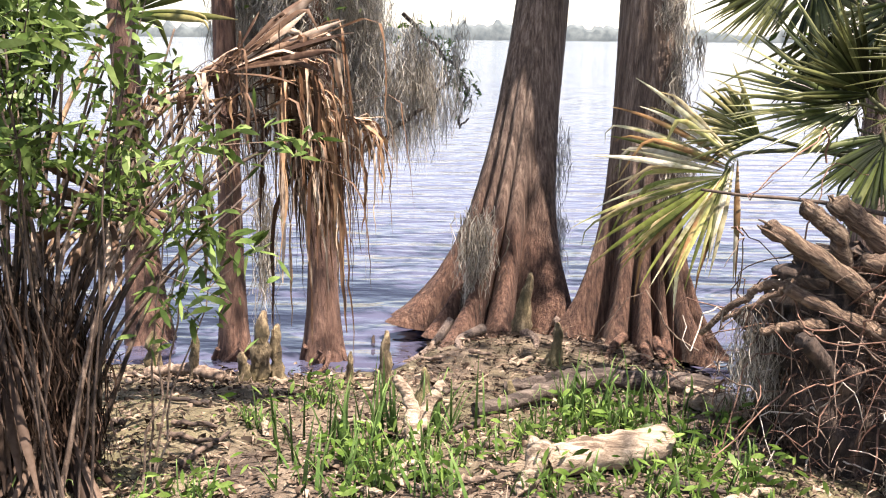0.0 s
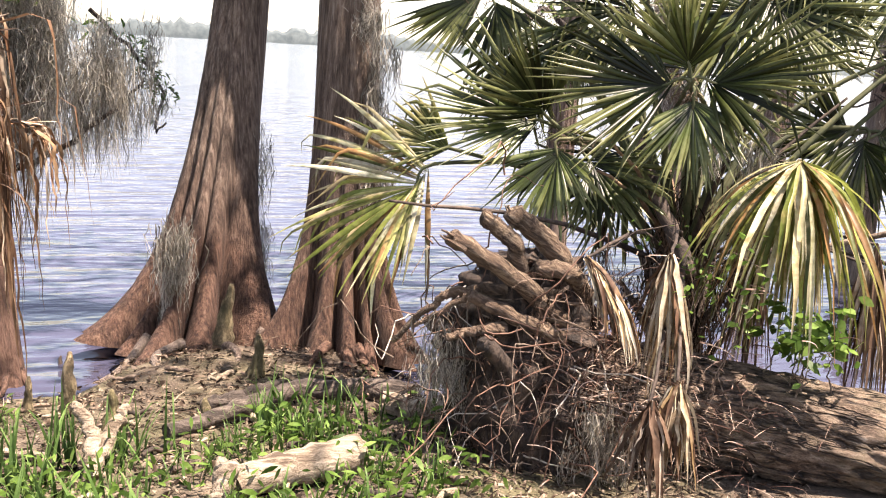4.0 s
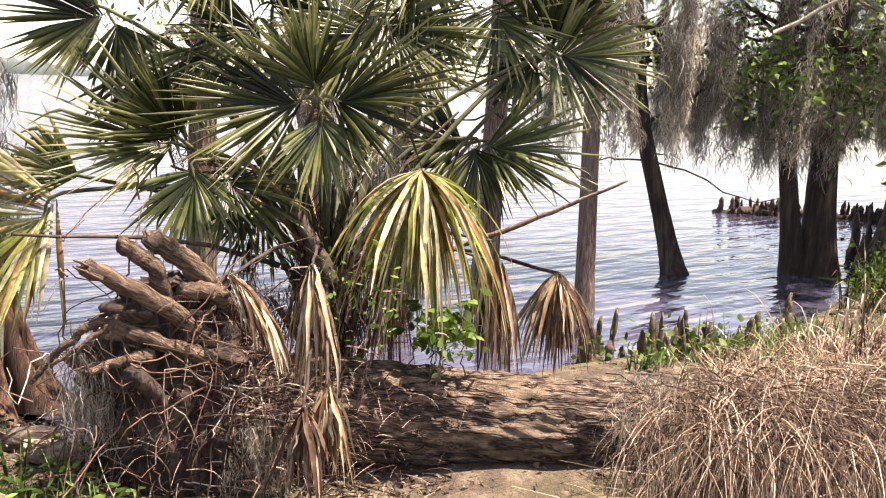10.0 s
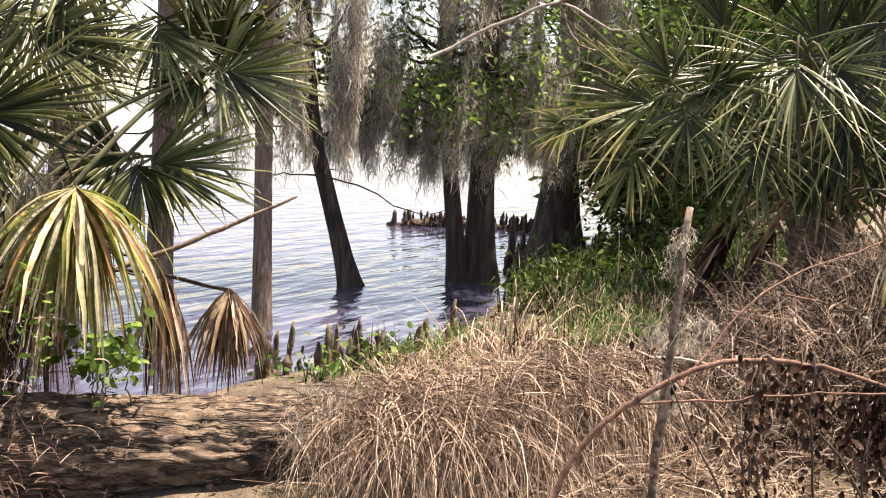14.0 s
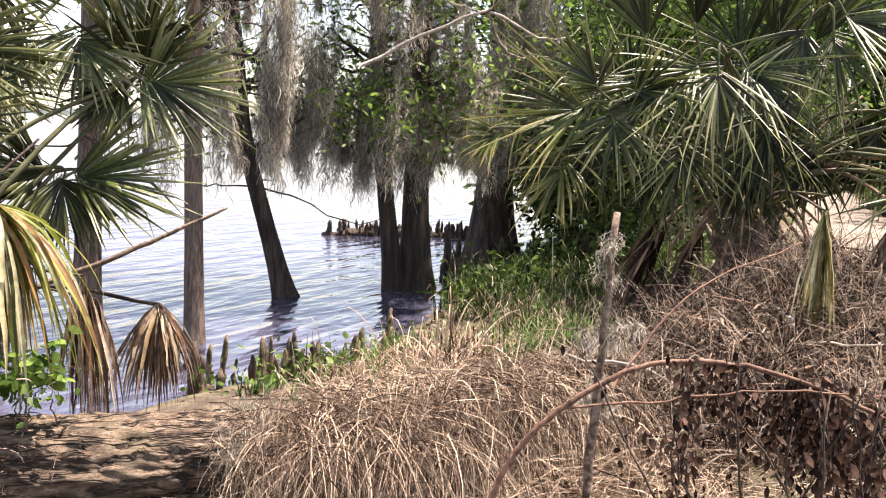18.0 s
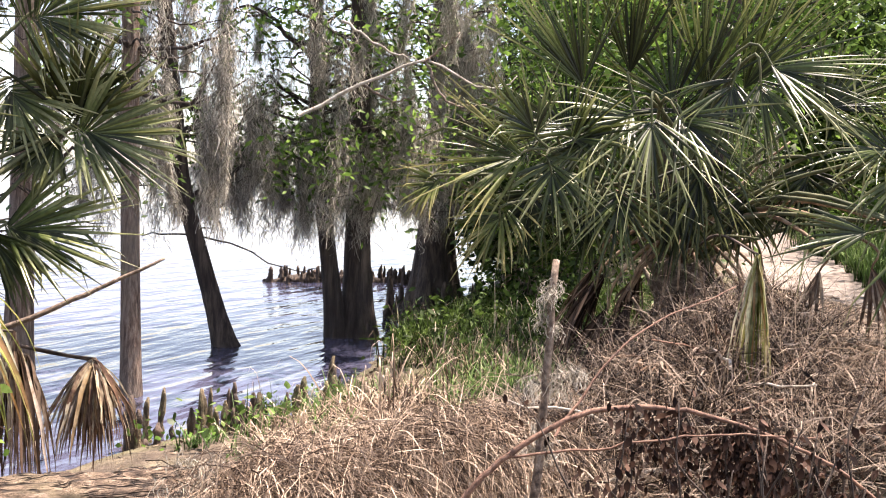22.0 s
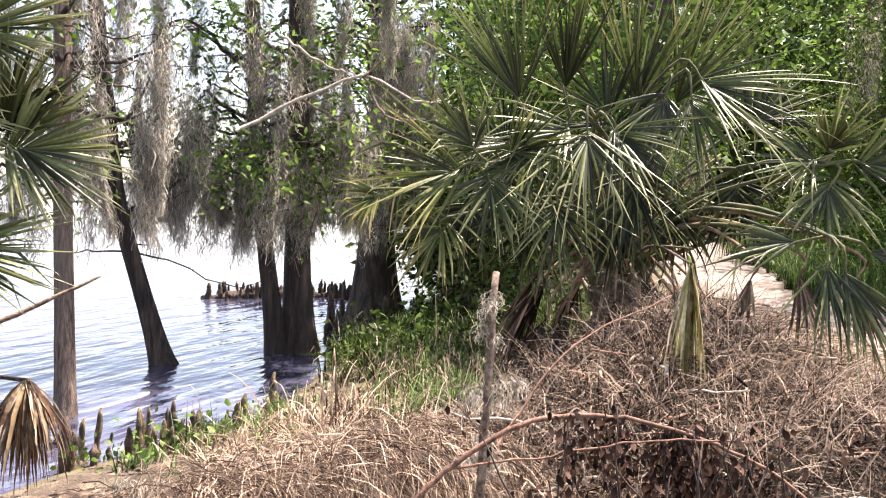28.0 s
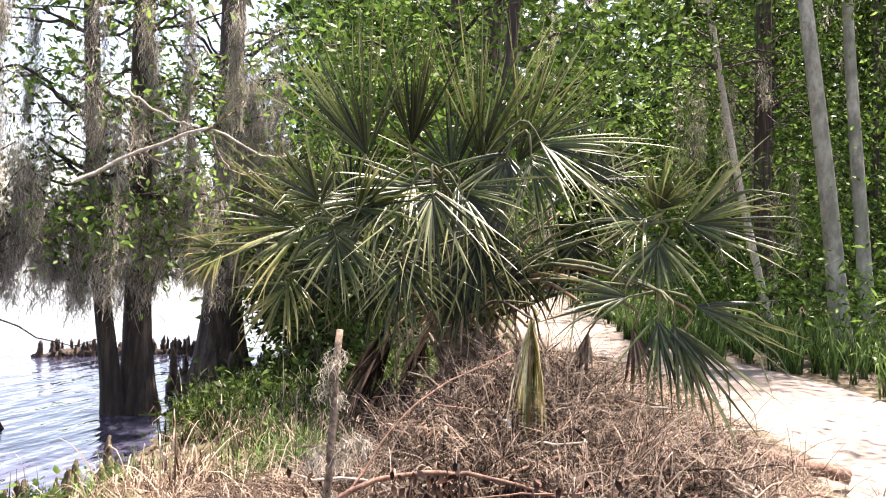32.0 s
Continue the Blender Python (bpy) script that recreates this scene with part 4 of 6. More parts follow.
def palm_base(e, foot, head, r, seed):
    """A short trunk wrapped in old leaf bases."""
    foot, head = np.array(foot), np.array(head)
    g = np.random.default_rng(seed)
    part("trunk", tube(line([foot, head], 12), np.linspace(r * 1.1, r, 12), 18, 0.08, seed=seed), PALM_TRUNK, e)
    up = unit(head - foot)
    for q in range(16):
        a, u = q * 2.4, (q + 1) / 17
        d = np.array([math.cos(a), math.sin(a), 0])
        p = foot + (head - foot) * u + d * r * 0.8
        part("leaf_base", tube(line([p, p + d * 0.07 + up * 0.1, p + d * 0.16 + up * 0.24], 6), np.linspace(0.035, 0.008, 6), 6, 0.1, seed=q), PALM_TRUNK, e)


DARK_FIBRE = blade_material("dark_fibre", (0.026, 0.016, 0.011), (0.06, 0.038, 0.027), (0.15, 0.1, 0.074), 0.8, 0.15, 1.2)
STALK = bark_material("palm_stalk", (0.035, 0.04, 0.018), (0.075, 0.085, 0.035), (0.15, 0.14, 0.07), (6, 6, 6), 0.1)
DARK_STEM = bark_material("dark_stem", (0.015, 0.01, 0.008), (0.05, 0.034, 0.025), (0.12, 0.085, 0.062), (12, 12, 12), 0.5)
STALK_DRY = bark_material("dry_palm_stalk", (0.1, 0.06, 0.035), (0.22, 0.14, 0.085), (0.38, 0.28, 0.18), (9, 9, 9), 0.2)

# the fan palm between the root plate and the water
p1 = thing("fan_palm", (2.5, 3.75, 0.12), "low fan palm with green and dead fronds behind a log", "palm", "fan palms")
palm_base(p1, (2.5, 3.75, 0.1), (2.42, 3.65, 0.85), 0.13, 5)
M1 = axes(37)
HEAD1 = (2.42, 3.65, 0.85)
# inner and rear fronds take the shade tone, outer ones the lit tones
for q, (hub, ax, nm, L, sp, dr, mt, lab) in enumerate((
        ((1.65, 4.29, 2.07), (-1, -0.28, 0.1), (0, 0.3, 0.9), 0.47, 66, 0.06, FROND_SHADE, ""),
        ((1.65, 4.29, 2.07), (0.3, -0.9, 0.2), (0, 0.3, 0.9), 0.35, 50, 0.2, FROND_SHADE, ""),
        ((1.82, 3.88, 1.48), (-1, 0.2, 0.3), (0.1, 0.5, 0.8), 0.56, 70, 0.1, FROND_HALF_LIT, ""),
        ((1.80, 3.83, 1.50), (-0.6, 0.8, 0.3), (0.1, 0.3, 0.9), 0.4, 60, 0.1, FROND_SHADE, ""),
        ((1.82, 3.75, 1.43), (-0.1, -1, 0.35), (0, 0.4, 0.9), 0.4, 66, 0.2, FROND_HALF_LIT, ""),
        ((1.92, 3.74, 1.39), (0.7, -0.6, 0.3), (0, 0.5, 0.8), 0.42, 55, 0.3, FROND_SHADE, ""),
        ((2.21, 3.39, 1.71), (-1, -0.1, 0.3), (0, 0.4, 0.9), 0.58, 56, 0.12, FROND_SHADE, ""),
        ((2.21, 3.39, 1.71), (1, 0.1, 0.3), (0, 0.4, 0.9), 0.55, 60, 0.12, FROND_SHADE, ""),
        ((2.23, 3.43, 1.72), (-0.2, 1, 0.2), (0, 0.2, 0.9), 0.42, 66, 0.1, FROND_HALF_LIT, ""),
        ((2.19, 3.33, 1.69), (0.1, -1, 0.4), (0, 0.3, 0.9), 0.38, 55, 0.25, FROND_HALF_LIT, ""),
        ((2.59, 3.53, 2.09), (0.9, -0.5, 0.3), (0, 0.4, 0.9), 0.5, 70, 0.15, FROND_SHADE, ""),
        ((2.56, 3.49, 2.08), (-0.7, -0.7, 0.3), (0, 0.4, 0.9), 0.46, 60, 0.25, FROND_HALF_LIT, ""),
        ((2.19, 3.83, 2.05), (-0.9, -0.45, 0.3), (0, 0.4, 0.9), 0.42, 66, 0.15, FROND_SHADE, ""),
        ((2.01, 3.99, 1.98), (-0.3, -1, 0.3), (0, 0.3, 0.9), 0.38, 60, 0.3, FROND_HALF_LIT, ""),
        ((2.24, 3.87, 2.09), (0.6, 0.6, 0.3), (0, 0.4, 0.9), 0.42, 70, 0.15, FROND_SHADE, ""),
        ((3.58, 3.42, 1.99), (1, -0.05, 0.1), (-0.15, 0.2, 1), 0.56, 82, 0.08, FROND_LIT, "wide frond with sunlit gloss in its colour"),
        ((3.62, 3.46, 1.99), (0.2, 1, 0.1), (-0.1, 0.1, 1), 0.5, 60, 0.08, FROND_SHADE, ""),
        ((3.61, 3.47, 1.99), (-0.6, -0.6, 0.2), (0, 0.3, 1), 0.34, 50, 0.1, FROND_SHADE, ""),
        ((3.27, 3.58, 1.52), (1, -0.15, 0.2), (0, 0.5, 0.8), 0.56, 66, 0.15, FROND_HALF_LIT, ""),
        ((3.23, 3.55, 1.54), (0.2, -0.9, 0.3), (0, 0.4, 0.9), 0.4, 60, 0.35, FROND_SHADE, ""),
        ((3.25, 3.59, 1.52), (-0.9, 0.1, 0.3), (0, 0.4, 0.9), 0.42, 60, 0.2, FROND_SHADE, ""),
        ((3.43, 3.69, 2.22), (0.4, -0.7, 0.3), (0, 0.3, 0.9), 0.44, 80, 0.15, FROND_LIT, ""),
        ((3.24, 3.86, 2.18), (-0.4, -0.8, 0.3), (0, 0.4, 0.9), 0.46, 70, 0.3, FROND_LIT, ""),
        ((3.52, 3.69, 2.51), (0.6, 0.3, 0.3), (0, 0.3, 0.9), 0.6, 90, 0.15, FROND_LIT, ""),
        ((2.82, 3.58, 2.47), (0.3, -0.6, 0.3), (0, 0.3, 0.9), 0.5, 90, 0.2, FROND_SHADE, ""),
        ((2.12, 4.01, 2.42), (-0.5, -0.4, 0.3), (0, 0.3, 0.9), 0.5, 90, 0.2, FROND_SHADE, ""),
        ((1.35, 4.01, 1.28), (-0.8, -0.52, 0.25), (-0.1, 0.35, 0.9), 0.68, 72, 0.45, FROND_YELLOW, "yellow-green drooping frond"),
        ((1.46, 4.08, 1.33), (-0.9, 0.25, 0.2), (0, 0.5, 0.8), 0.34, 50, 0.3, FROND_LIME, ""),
        ((1.81, 4.33, 1.89), (0.1, -0.9, -0.2), (0, 0.4, 0.8), 0.5, 70, 0.3, FROND_SHADE, ""),
        ((2.35, 4.12, 1.33), (-0.2, -0.7, -0.3), (0, 0.5, 0.7), 0.55, 100, 0.4, FROND_SHADE, ""),
        ((2.95, 3.88, 1.41), (0.2, -0.7, -0.3), (0, 0.5, 0.7), 0.55, 100, 0.4, FROND_SHADE, ""),
        ((2.31, 4.45, 1.65), (-0.2, 0.3, -0.6), (0.2, 0.7, 0.5), 0.6, 120, 0.3, FROND_SHADE, ""),
        ((3.22, 4.05, 1.89), (0.2, 0.4, -0.6), (0.2, 0.7, 0.5), 0.6, 120, 0.3, FROND_SHADE, ""),
        ((2.84, 4.32, 2.04), (0.1, 0.5, -0.5), (0.2, 0.7, 0.5), 0.6, 120, 0.3, FROND_SHADE, ""))):
    limp, hang = mt in (FROND_YELLOW, FROND_LIME), dr > 0.9
    frond(p1, HEAD1, hub, np.array(ax) @ M1, np.array(nm) @ M1, L, sp, dr, mt, 300 + q, lab, segs=150 if hang else 58 if limp else 50 if sp < 85 else 64, width=0.025 if limp else 0.02,
          rib_=0.06 if hang else 0.2, cape=hang, fused=0.5, stalk=STALK, twist=0.35 if limp else 0.7)
    if not limp and q % 2 == 0:
        part("fibre", moss(hub, (0.025, 0.025, 0.03), 40, 0.1, 340 + q, 0.005), FROND_GREY, p1, "dry pale fibre at the leaf base")
part("trunk", stick([(2.14, 3.68, 1.50), (2.17, 3.49, 1.22), (2.23, 3.27, 0.93)], 0.022, 0.036, 14, 10, 0.004, 8, 0.1), DARK_STEM, p1, "dark leaning stem")
for q, (hub, n_, L, half, mt, lean) in enumerate((
        ((1.91, 2.91, 1.10), 130, 0.5, 26, FROND_STRAW, (0, 0, 0)), ((1.66, 3.09, 1.05), 90, 0.42, 16, FROND_STRAW, (0.31, -0.92, 0.5)), ((1.80, 2.60, 0.73), 90, 0.36, 36, FROND_STRAW, (0, 0, 0)), ((1.70, 2.59, 0.67), 60, 0.34, 40, FROND_BROWN, (0, 0, 0)),
        ((3.55, 3.2, 0.87), 120, 0.52, 58, FROND_STRAW, (0, 0, 0)), ((3.55, 3.22, 0.86), 110, 0.5, 52, FROND_BROWN, (0, 0, 0)),
        ((2.95, 3.05, 1.1), 60, 0.75, 22, FROND_BROWN, (0, 0, 0)), ((3.15, 3.2, 0.95), 50, 0.6, 24, FROND_GREY, (0, 0, 0)), ((2.55, 3.3, 1.0), 60, 0.6, 26, FROND_BROWN, (0, 0, 0)))):
    dead_hang(p1, hub, n_, L, half, mt, 360 + q, "dead frond hanging as a ragged cone", lean)
for q, (half, n_, L) in enumerate(((82, 120, 0.78), (55, 80, 0.76))):
    dead_hang(p1, (2.50, 3.02, 1.44), n_, L, half, FROND_YELLOW, 380 + q, "yellowing frond that hangs down like a tent", wide=0.036)


# the fan palm beside the path
p2 = thing("fan_palm", spot(6.15, 0.85), "broad bushy green fan palm beside a sandy path", "palm", "fan palms")
palm_base(p2, spot(6.15, 0.85, -0.05), (6.1, 0.85, 1.35), 0.15, 6)
M2 = axes(77)
HEAD2 = (6.1, 0.85, 1.35)
# lit tone on the outer fronds, shade tone filling the crown's inside
for q, (hub, ax, L, sp, dr, mt, lab) in enumerate((
        ((5.10, 1.44, 2.01), (-1, -0.1, 0.3), 0.72, 60, 0.3, FROND_LIME, "yellow-green drooping frond"),
        ((5.10, 1.44, 2.03), (-0.6, 0.8, 0.2), 0.5, 55, 0.15, FROND_HALF_LIT, ""),
        ((5.11, 1.41, 2.02), (0.1, -1, 0.3), 0.5, 60, 0.35, FROND_LIT, ""),
        ((5.21, 1.41, 2.07), (0.8, 0.3, 0.3), 0.5, 55, 0.4, FROND_HALF_LIT, ""),
        ((4.97, 1.58, 1.71), (-0.5, -0.6, 0.3), 0.4, 80, 0.3, FROND_LIME, "small yellow-green frond"),
        ((4.98, 1.99, 1.85), (-0.8, -0.5, 0.2), 0.3, 60, 0.3, FROND_LIME, "small yellow-green frond"),
        ((5.72, 1.40, 2.38), (-0.45, 1, 0), 1.0, 38, 0.05, FROND_HALF_LIT, "frond that stands upright"),
        ((5.87, 1.18, 2.47), (0, 1, 0), 0.85, 30, 0.05, FROND_SHADE, "frond that stands upright"),
        ((6.07, 0.77, 2.39), (0.15, 1, 0), 1.05, 36, 0.05, FROND_HALF_LIT, "frond that stands upright"),
        ((6.22, 0.57, 2.41), (0.45, 1, 0), 0.95, 28, 0.05, FROND_HALF_LIT, "frond that stands upright"),
        ((5.32, 0.91, 2.35), (0, -1, 0.4), 0.72, 45, 0.3, FROND_LIT, "frond that hangs down, sunlit gloss in its colour"),
        ((5.41, 0.96, 2.33), (-0.7, -0.5, 0.4), 0.6, 50, 0.5, FROND_LIT, ""),
        ((5.43, 0.87, 2.33), (0.7, -0.6, 0.4), 0.65, 50, 0.5, FROND_HALF_LIT, ""),
        ((5.36, 1.19, 2.25), (-0.5, -0.8, 0.3), 0.65, 50, 0.4, FROND_HALF_LIT, ""),
        ((5.48, 0.66, 2.07), (0, -1, 0.3), 0.6, 60, 0.4, FROND_SHADE, ""),
        ((5.29, 1.05, 1.89), (0, -1, 0.3), 0.5, 60, 0.4, FROND_HALF_LIT, ""),
        ((5.53, 0.46, 2.63), (0.8, -0.5, 0.3), 0.8, 42, 0.35, FROND_LIT, "arching frond with sunlit gloss in its colour"),
        ((5.53, 0.42, 2.58), (0.3, -1, 0.3), 0.7, 40, 0.4, FROND_LIT, "arching frond with sunlit gloss in its colour"),
        ((5.62, 0.50, 2.56), (-0.3, -0.9, 0.3), 0.6, 50, 0.4, FROND_HALF_LIT, ""),
        ((5.51, -0.38, 2.07), (1, 0.1, 0.2), 0.68, 55, 0.2, FROND_LIT, ""),
        ((5.51, -0.38, 2.07), (-0.2, -1, 0.3), 0.5, 60, 0.4, FROND_LIT, ""),
        ((5.61, -0.37, 2.11), (-0.9, -0.1, 0.3), 0.5, 60, 0.3, FROND_HALF_LIT, ""),
        ((5.60, -0.34, 2.08), (0.2, 0.9, 0.2), 0.35, 55, 0.2, FROND_HALF_LIT, ""),
        ((5.25, -0.37, 1.69), (0.6, -1, 0.3), 0.72, 34, 0.5, FROND_LIT, "grey-green frond that hangs down"),
        ((5.25, -0.37, 1.69), (0, -1, 0.2), 0.6, 30, 0.4, FROND_HALF_LIT, ""),
        ((5.30, -0.34, 1.69), (-1, -0.15, 0.2), 0.6, 30, 0.25, FROND_LIT, ""),
        ((5.32, -0.43, 1.68), (1, -0.35, 0.2), 0.65, 25, 0.2, FROND_HALF_LIT, ""),
        ((5.54, 1.29, 1.81), (0, -1, 0.2), 0.5, 70, 0.4, FROND_SHADE, ""),
        ((5.76, 0.81, 1.87), (0, -1, 0.2), 0.55, 70, 0.4, FROND_SHADE, ""),
        ((5.83, 0.47, 1.92), (0.1, -1, 0.2), 0.5, 70, 0.4, FROND_SHADE, ""),
        ((5.81, 0.12, 2.04), (0, -1, 0.2), 0.5, 70, 0.4, FROND_SHADE, ""),
        ((5.47, 1.63, 1.84), (-0.2, -1, 0.2), 0.45, 70, 0.4, FROND_SHADE, ""),
        ((5.95, 0.86, 2.27), (-0.3, 0.6, -0.3), 0.7, 110, 0.2, FROND_SHADE, ""),
        ((6.11, 0.15, 2.30), (0.6, 0.4, -0.3), 0.6, 80, 0.3, FROND_SHADE, ""),
        ((5.91, 1.48, 2.14), (-0.6, 0.4, -0.3), 0.6, 100, 0.3, FROND_SHADE, ""),
        ((5.38, -0.23, 1.59), (0.1, -0.9, 0.2), 0.45, 16, 0.3, FROND_BROWN, "dead brown frond"),
        ((5.33, -0.50, 1.61), (0.1, -0.9, 0.2), 0.5, 16, 0.3, FROND_BROWN, "dead brown frond"),
        ((5.33, -0.02, 1.55), (-0.2, -0.9, 0.2), 0.4, 16, 0.3, FROND_GREY, "dead grey frond"))):
    upright, dry = ax[1] > 0.95, mt in (FROND_BROWN, FROND_GREY)
    frond(p2, HEAD2, hub, np.array(ax) @ M2, np.array((0.1 * math.sin(q * 2.1), 0.35 + 0.2 * math.sin(q * 1.3), 0.9)) @ M2, L, sp, dr, mt, 400 + q, lab, segs=40 if upright else max(14, int(sp * 0.55)), width=0.013 if upright else 0.036 if mt is FROND_YELLOW else 0.017,
          bent=0.08 if upright or mt is FROND_YELLOW else 0.55, ragged=0.0 if mt is FROND_YELLOW else 0.07, twist=0.2 if mt is FROND_YELLOW else 0.7, rib_=0.08 if upright else 0.25, fused=0.3 if sp > 10 else 0.6, stalk=STALK_DRY if dry else STALK)
dead_hang(p2, (4.75, 0.25, 1.53), 46, 0.66, 17, FROND_YELLOW, 455, "half-dead frond that hangs down", wide=0.032, root=HEAD2)
# skirt of dead fronds added to fill the shaded hollow with dark colour
g = np.random.default_rng(92)
for q in range(24):
    a = q * 2.4
    o = np.array([6.1 + 0.16 * math.cos(a), 0.85 + 0.16 * math.sin(a), g.uniform(1.05, 1.5)])
    tip = np.array([math.cos(a), math.sin(a), -2.4])
    frond(p2, HEAD2, o + (0.3 * math.cos(a), 0.3 * math.sin(a), 0.05), tip, (math.cos(a), math.sin(a), 0.6), g.uniform(0.4, 0.65), 22, 0.6, FROND_BROWN if q % 5 == 0 else FROND_DEAD_SHADED, 460 + q, "dead frond round the trunk, added to darken the hollow", segs=20, width=0.024, fused=0.6, stalk=STALK_DRY)
for q in range(14):
    h = np.array(HEAD2) + (g.normal() * 0.35 - 0.2, g.normal() * 0.5, g.uniform(0.2, 0.8))
    part("stalk", stick([HEAD2, (np.array(HEAD2) + h) / 2 + (0, 0, 0.08), h], 0.016, 0.006, 10, 6, 0.004, q), (STALK, STALK_DRY, DARK_STEM)[q % 3], p2)

# the dying palm at the start of the shore, with dead leaves folded over
p0 = thing("fan_palm", spot(-1.6, 3.2), "dying fan palm with brown folded dead fronds", "palm", "fan palms")
for q, (arch, n_, lo, hi, mt) in enumerate((
        (((-1.3, 3.5, 1.3), (-1.09, 3.64, 1.52), (-0.9, 3.72, 1.62), (-0.71, 3.78, 1.68), (-0.59, 3.8, 1.66), (-0.52, 3.79, 1.52)), 120, 0.12, 0.75, FROND_BROWN),
        (((-0.71, 3.78, 1.67), (-0.59, 3.8, 1.66), (-0.52, 3.79, 1.5), (-0.48, 3.75, 1.3)), 90, 0.25, 0.95, FROND_TAN),
        (((-0.52, 3.77, 1.41), (-0.4, 3.8, 1.43), (-0.31, 3.82, 1.41), (-0.27, 3.81, 1.36)), 34, 0.15, 0.5, FROND_TAN),
        (((-1.0, 3.64, 1.46), (-0.87, 3.72, 1.43), (-0.71, 3.74, 1.42), (-0.6, 3.73, 1.37), (-0.55, 3.7, 1.28)), 100, 0.1, 0.75, FROND_BROWN),
        (((-1.15, 3.55, 1.45), (-0.9, 3.7, 1.5), (-0.65, 3.76, 1.57), (-0.55, 3.77, 1.5)), 70, 0.1, 0.6, FROND_TAN),
        (((-1.3, 3.5, 1.25), (-1.1, 3.6, 1.25), (-0.95, 3.65, 1.15)), 40, 0.15, 0.6, FROND_GREY))):
    f_ = part("frond", strips(arch, n_, lo, hi, 500 + q), mt, p0, "torn brown frond folded over and hanging")
    part("stalk", stick([spot(-1.55, 3.1, 0.2), (-1.35, 3.35, 0.9), *arch[:3]], 0.009, 0.005, 16, 7, 0.004, q), DARK_STEM, f_)
for q, (hub, ax, nm, L, sp, dr, mt) in enumerate((
        ((-1.135, 3.26, 1.18), (-0.5, -0.4, -0.3), (0, -1, 0.2), 0.32, 110, 0.2, FROND_BROWN),
        ((-1.0, 3.68, 1.56), (0.8, 0.3, 0.35), (-0.2, -0.7, 0.6), 0.5, 28, 0.1, FROND_BROWN),
        ((-1.7, 3.5, 1.9), (-0.2, 0.1, 0.8), (0, -1, 0.1), 0.7, 80, 0.3, FROND_SHADE),
        ((-1.4, 3.9, 1.75), (0.6, 0.1, 0.6), (0, -0.8, 0.4), 0.6, 50, 0.3, FROND_LIME))):
    frond(p0, spot(-1.6, 3.2, 0.1), hub, ax, nm, L, sp, dr, mt, 520 + q, segs=30, width=0.03, fused=0.7, stalk=STALK_DRY, ragged=0.08)
g = np.random.default_rng(9)
for q in range(42):
    a = g.uniform(-0.5, 1.15)
    f0 = np.array(spot(-1.42 + g.normal() * 0.1, 2.98 + g.normal() * 0.1, -0.03))
    tip = f0 + np.array([math.sin(a) * 0.75, 0.25 + g.normal() * 0.2, 0.55 + 0.75 * math.cos(a) + g.uniform(0, 0.3)])
    part("stem", stick([f0, (f0 + tip) / 2 + (math.sin(a) * -0.1, 0, 0.08), tip], 0.011, 0.004, seed=q, lumps=0.1), (DARK_STEM, DARK_STEM, DARK_STEM, TWIG)[q % 4], p0)
# withered fronds in near-black brown, for the shade low in the clump
for q in range(7):
    h = np.array((-1.5 + g.normal() * 0.2, 3.0 + g.normal() * 0.1, g.uniform(0.5, 1.1)))
    frond(p0, spot(-1.5, 3.0, 0.1), h, (g.normal() * 0.3, -0.2, -1), (0, -1, 0.1), 0.6, 20, 0.0, FROND_DEAD_SHADED, 540 + q, "withered frond, shade in its colour", 24, 0.03, fused=0.7, stalk=STALK_DRY, lift_=0.9, ragged=0.1)
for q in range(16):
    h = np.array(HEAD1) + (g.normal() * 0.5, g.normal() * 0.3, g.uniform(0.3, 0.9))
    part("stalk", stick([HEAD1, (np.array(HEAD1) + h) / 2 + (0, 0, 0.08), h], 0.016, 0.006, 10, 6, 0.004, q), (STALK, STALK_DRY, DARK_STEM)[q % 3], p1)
# dark fibre added inside both palms in place of deep shade
part("fibre", moss((2.42, 3.65, 1.0), (0.3, 0.25, 0.3), 1500, 0.5, 45, 0.006), DARK_FIBRE, p1, "dry fibre added among the stalks as dark shade")
part("fibre", moss((-1.5, 3.0, 0.7), (0.26, 0.14, 0.4), 6500, 0.6, 44, 0.006), DARK_FIBRE, p0, "dry fibre added low in the clump as dark shade")


# ---- shrubs ----
def shrub(at, name, label, stems, reach, up, n, size, mat, seed, narrow=0.4, spread=0.09, wood=TWIG, r=0.009, group=""):
    e = thing(name, at, label, "shrub", group)
    g = np.random.default_rng(seed)
    ends = []
    for q in range(stems):
        a = g.uniform(0, 6.28)
        o = np.array(at) + np.append(g.normal(size=2) * 0.05, -0.02)
        tip = o + np.array([math.cos(a) * reach * g.uniform(0.3, 1), math.sin(a) * reach * g.uniform(0.3, 1), up * g.uniform(0.65, 1.05)])
        pts = line([o, (o + tip) / 2 + np.append(g.normal(size=2) * 0.08 * reach, 0.06 * up), tip], 12, 0.008, q)
        part("stem", tube(pts, np.linspace(r, r * 0.3, 12), 6, 0.06, seed=q), wood, e)
        ends += [*pts[8:]]
        for s in range(3):
            p = pts[7 + 2 * s]
            t2 = p + g.normal(size=3) * reach * 0.28 + (0, 0, 0.05)
            tw = line([p, t2], 6)
            part("twig", tube(tw, np.linspace(r * 0.4, r * 0.15, 6), 5), wood, e)
            ends += [*tw[2:]]
    part("foliage", leaves(ends, n, size, seed + 1, narrow, spread), mat, e)
    return e


shrub(spot(-1.25, 2.75), "shrub", "leafy green shrub with thin stems on the bank", 9, 0.5, 1.75, 1300, 0.08, LEAF_SOFT, 61, 0.25, 0.045, DARK_STEM, 0.005)
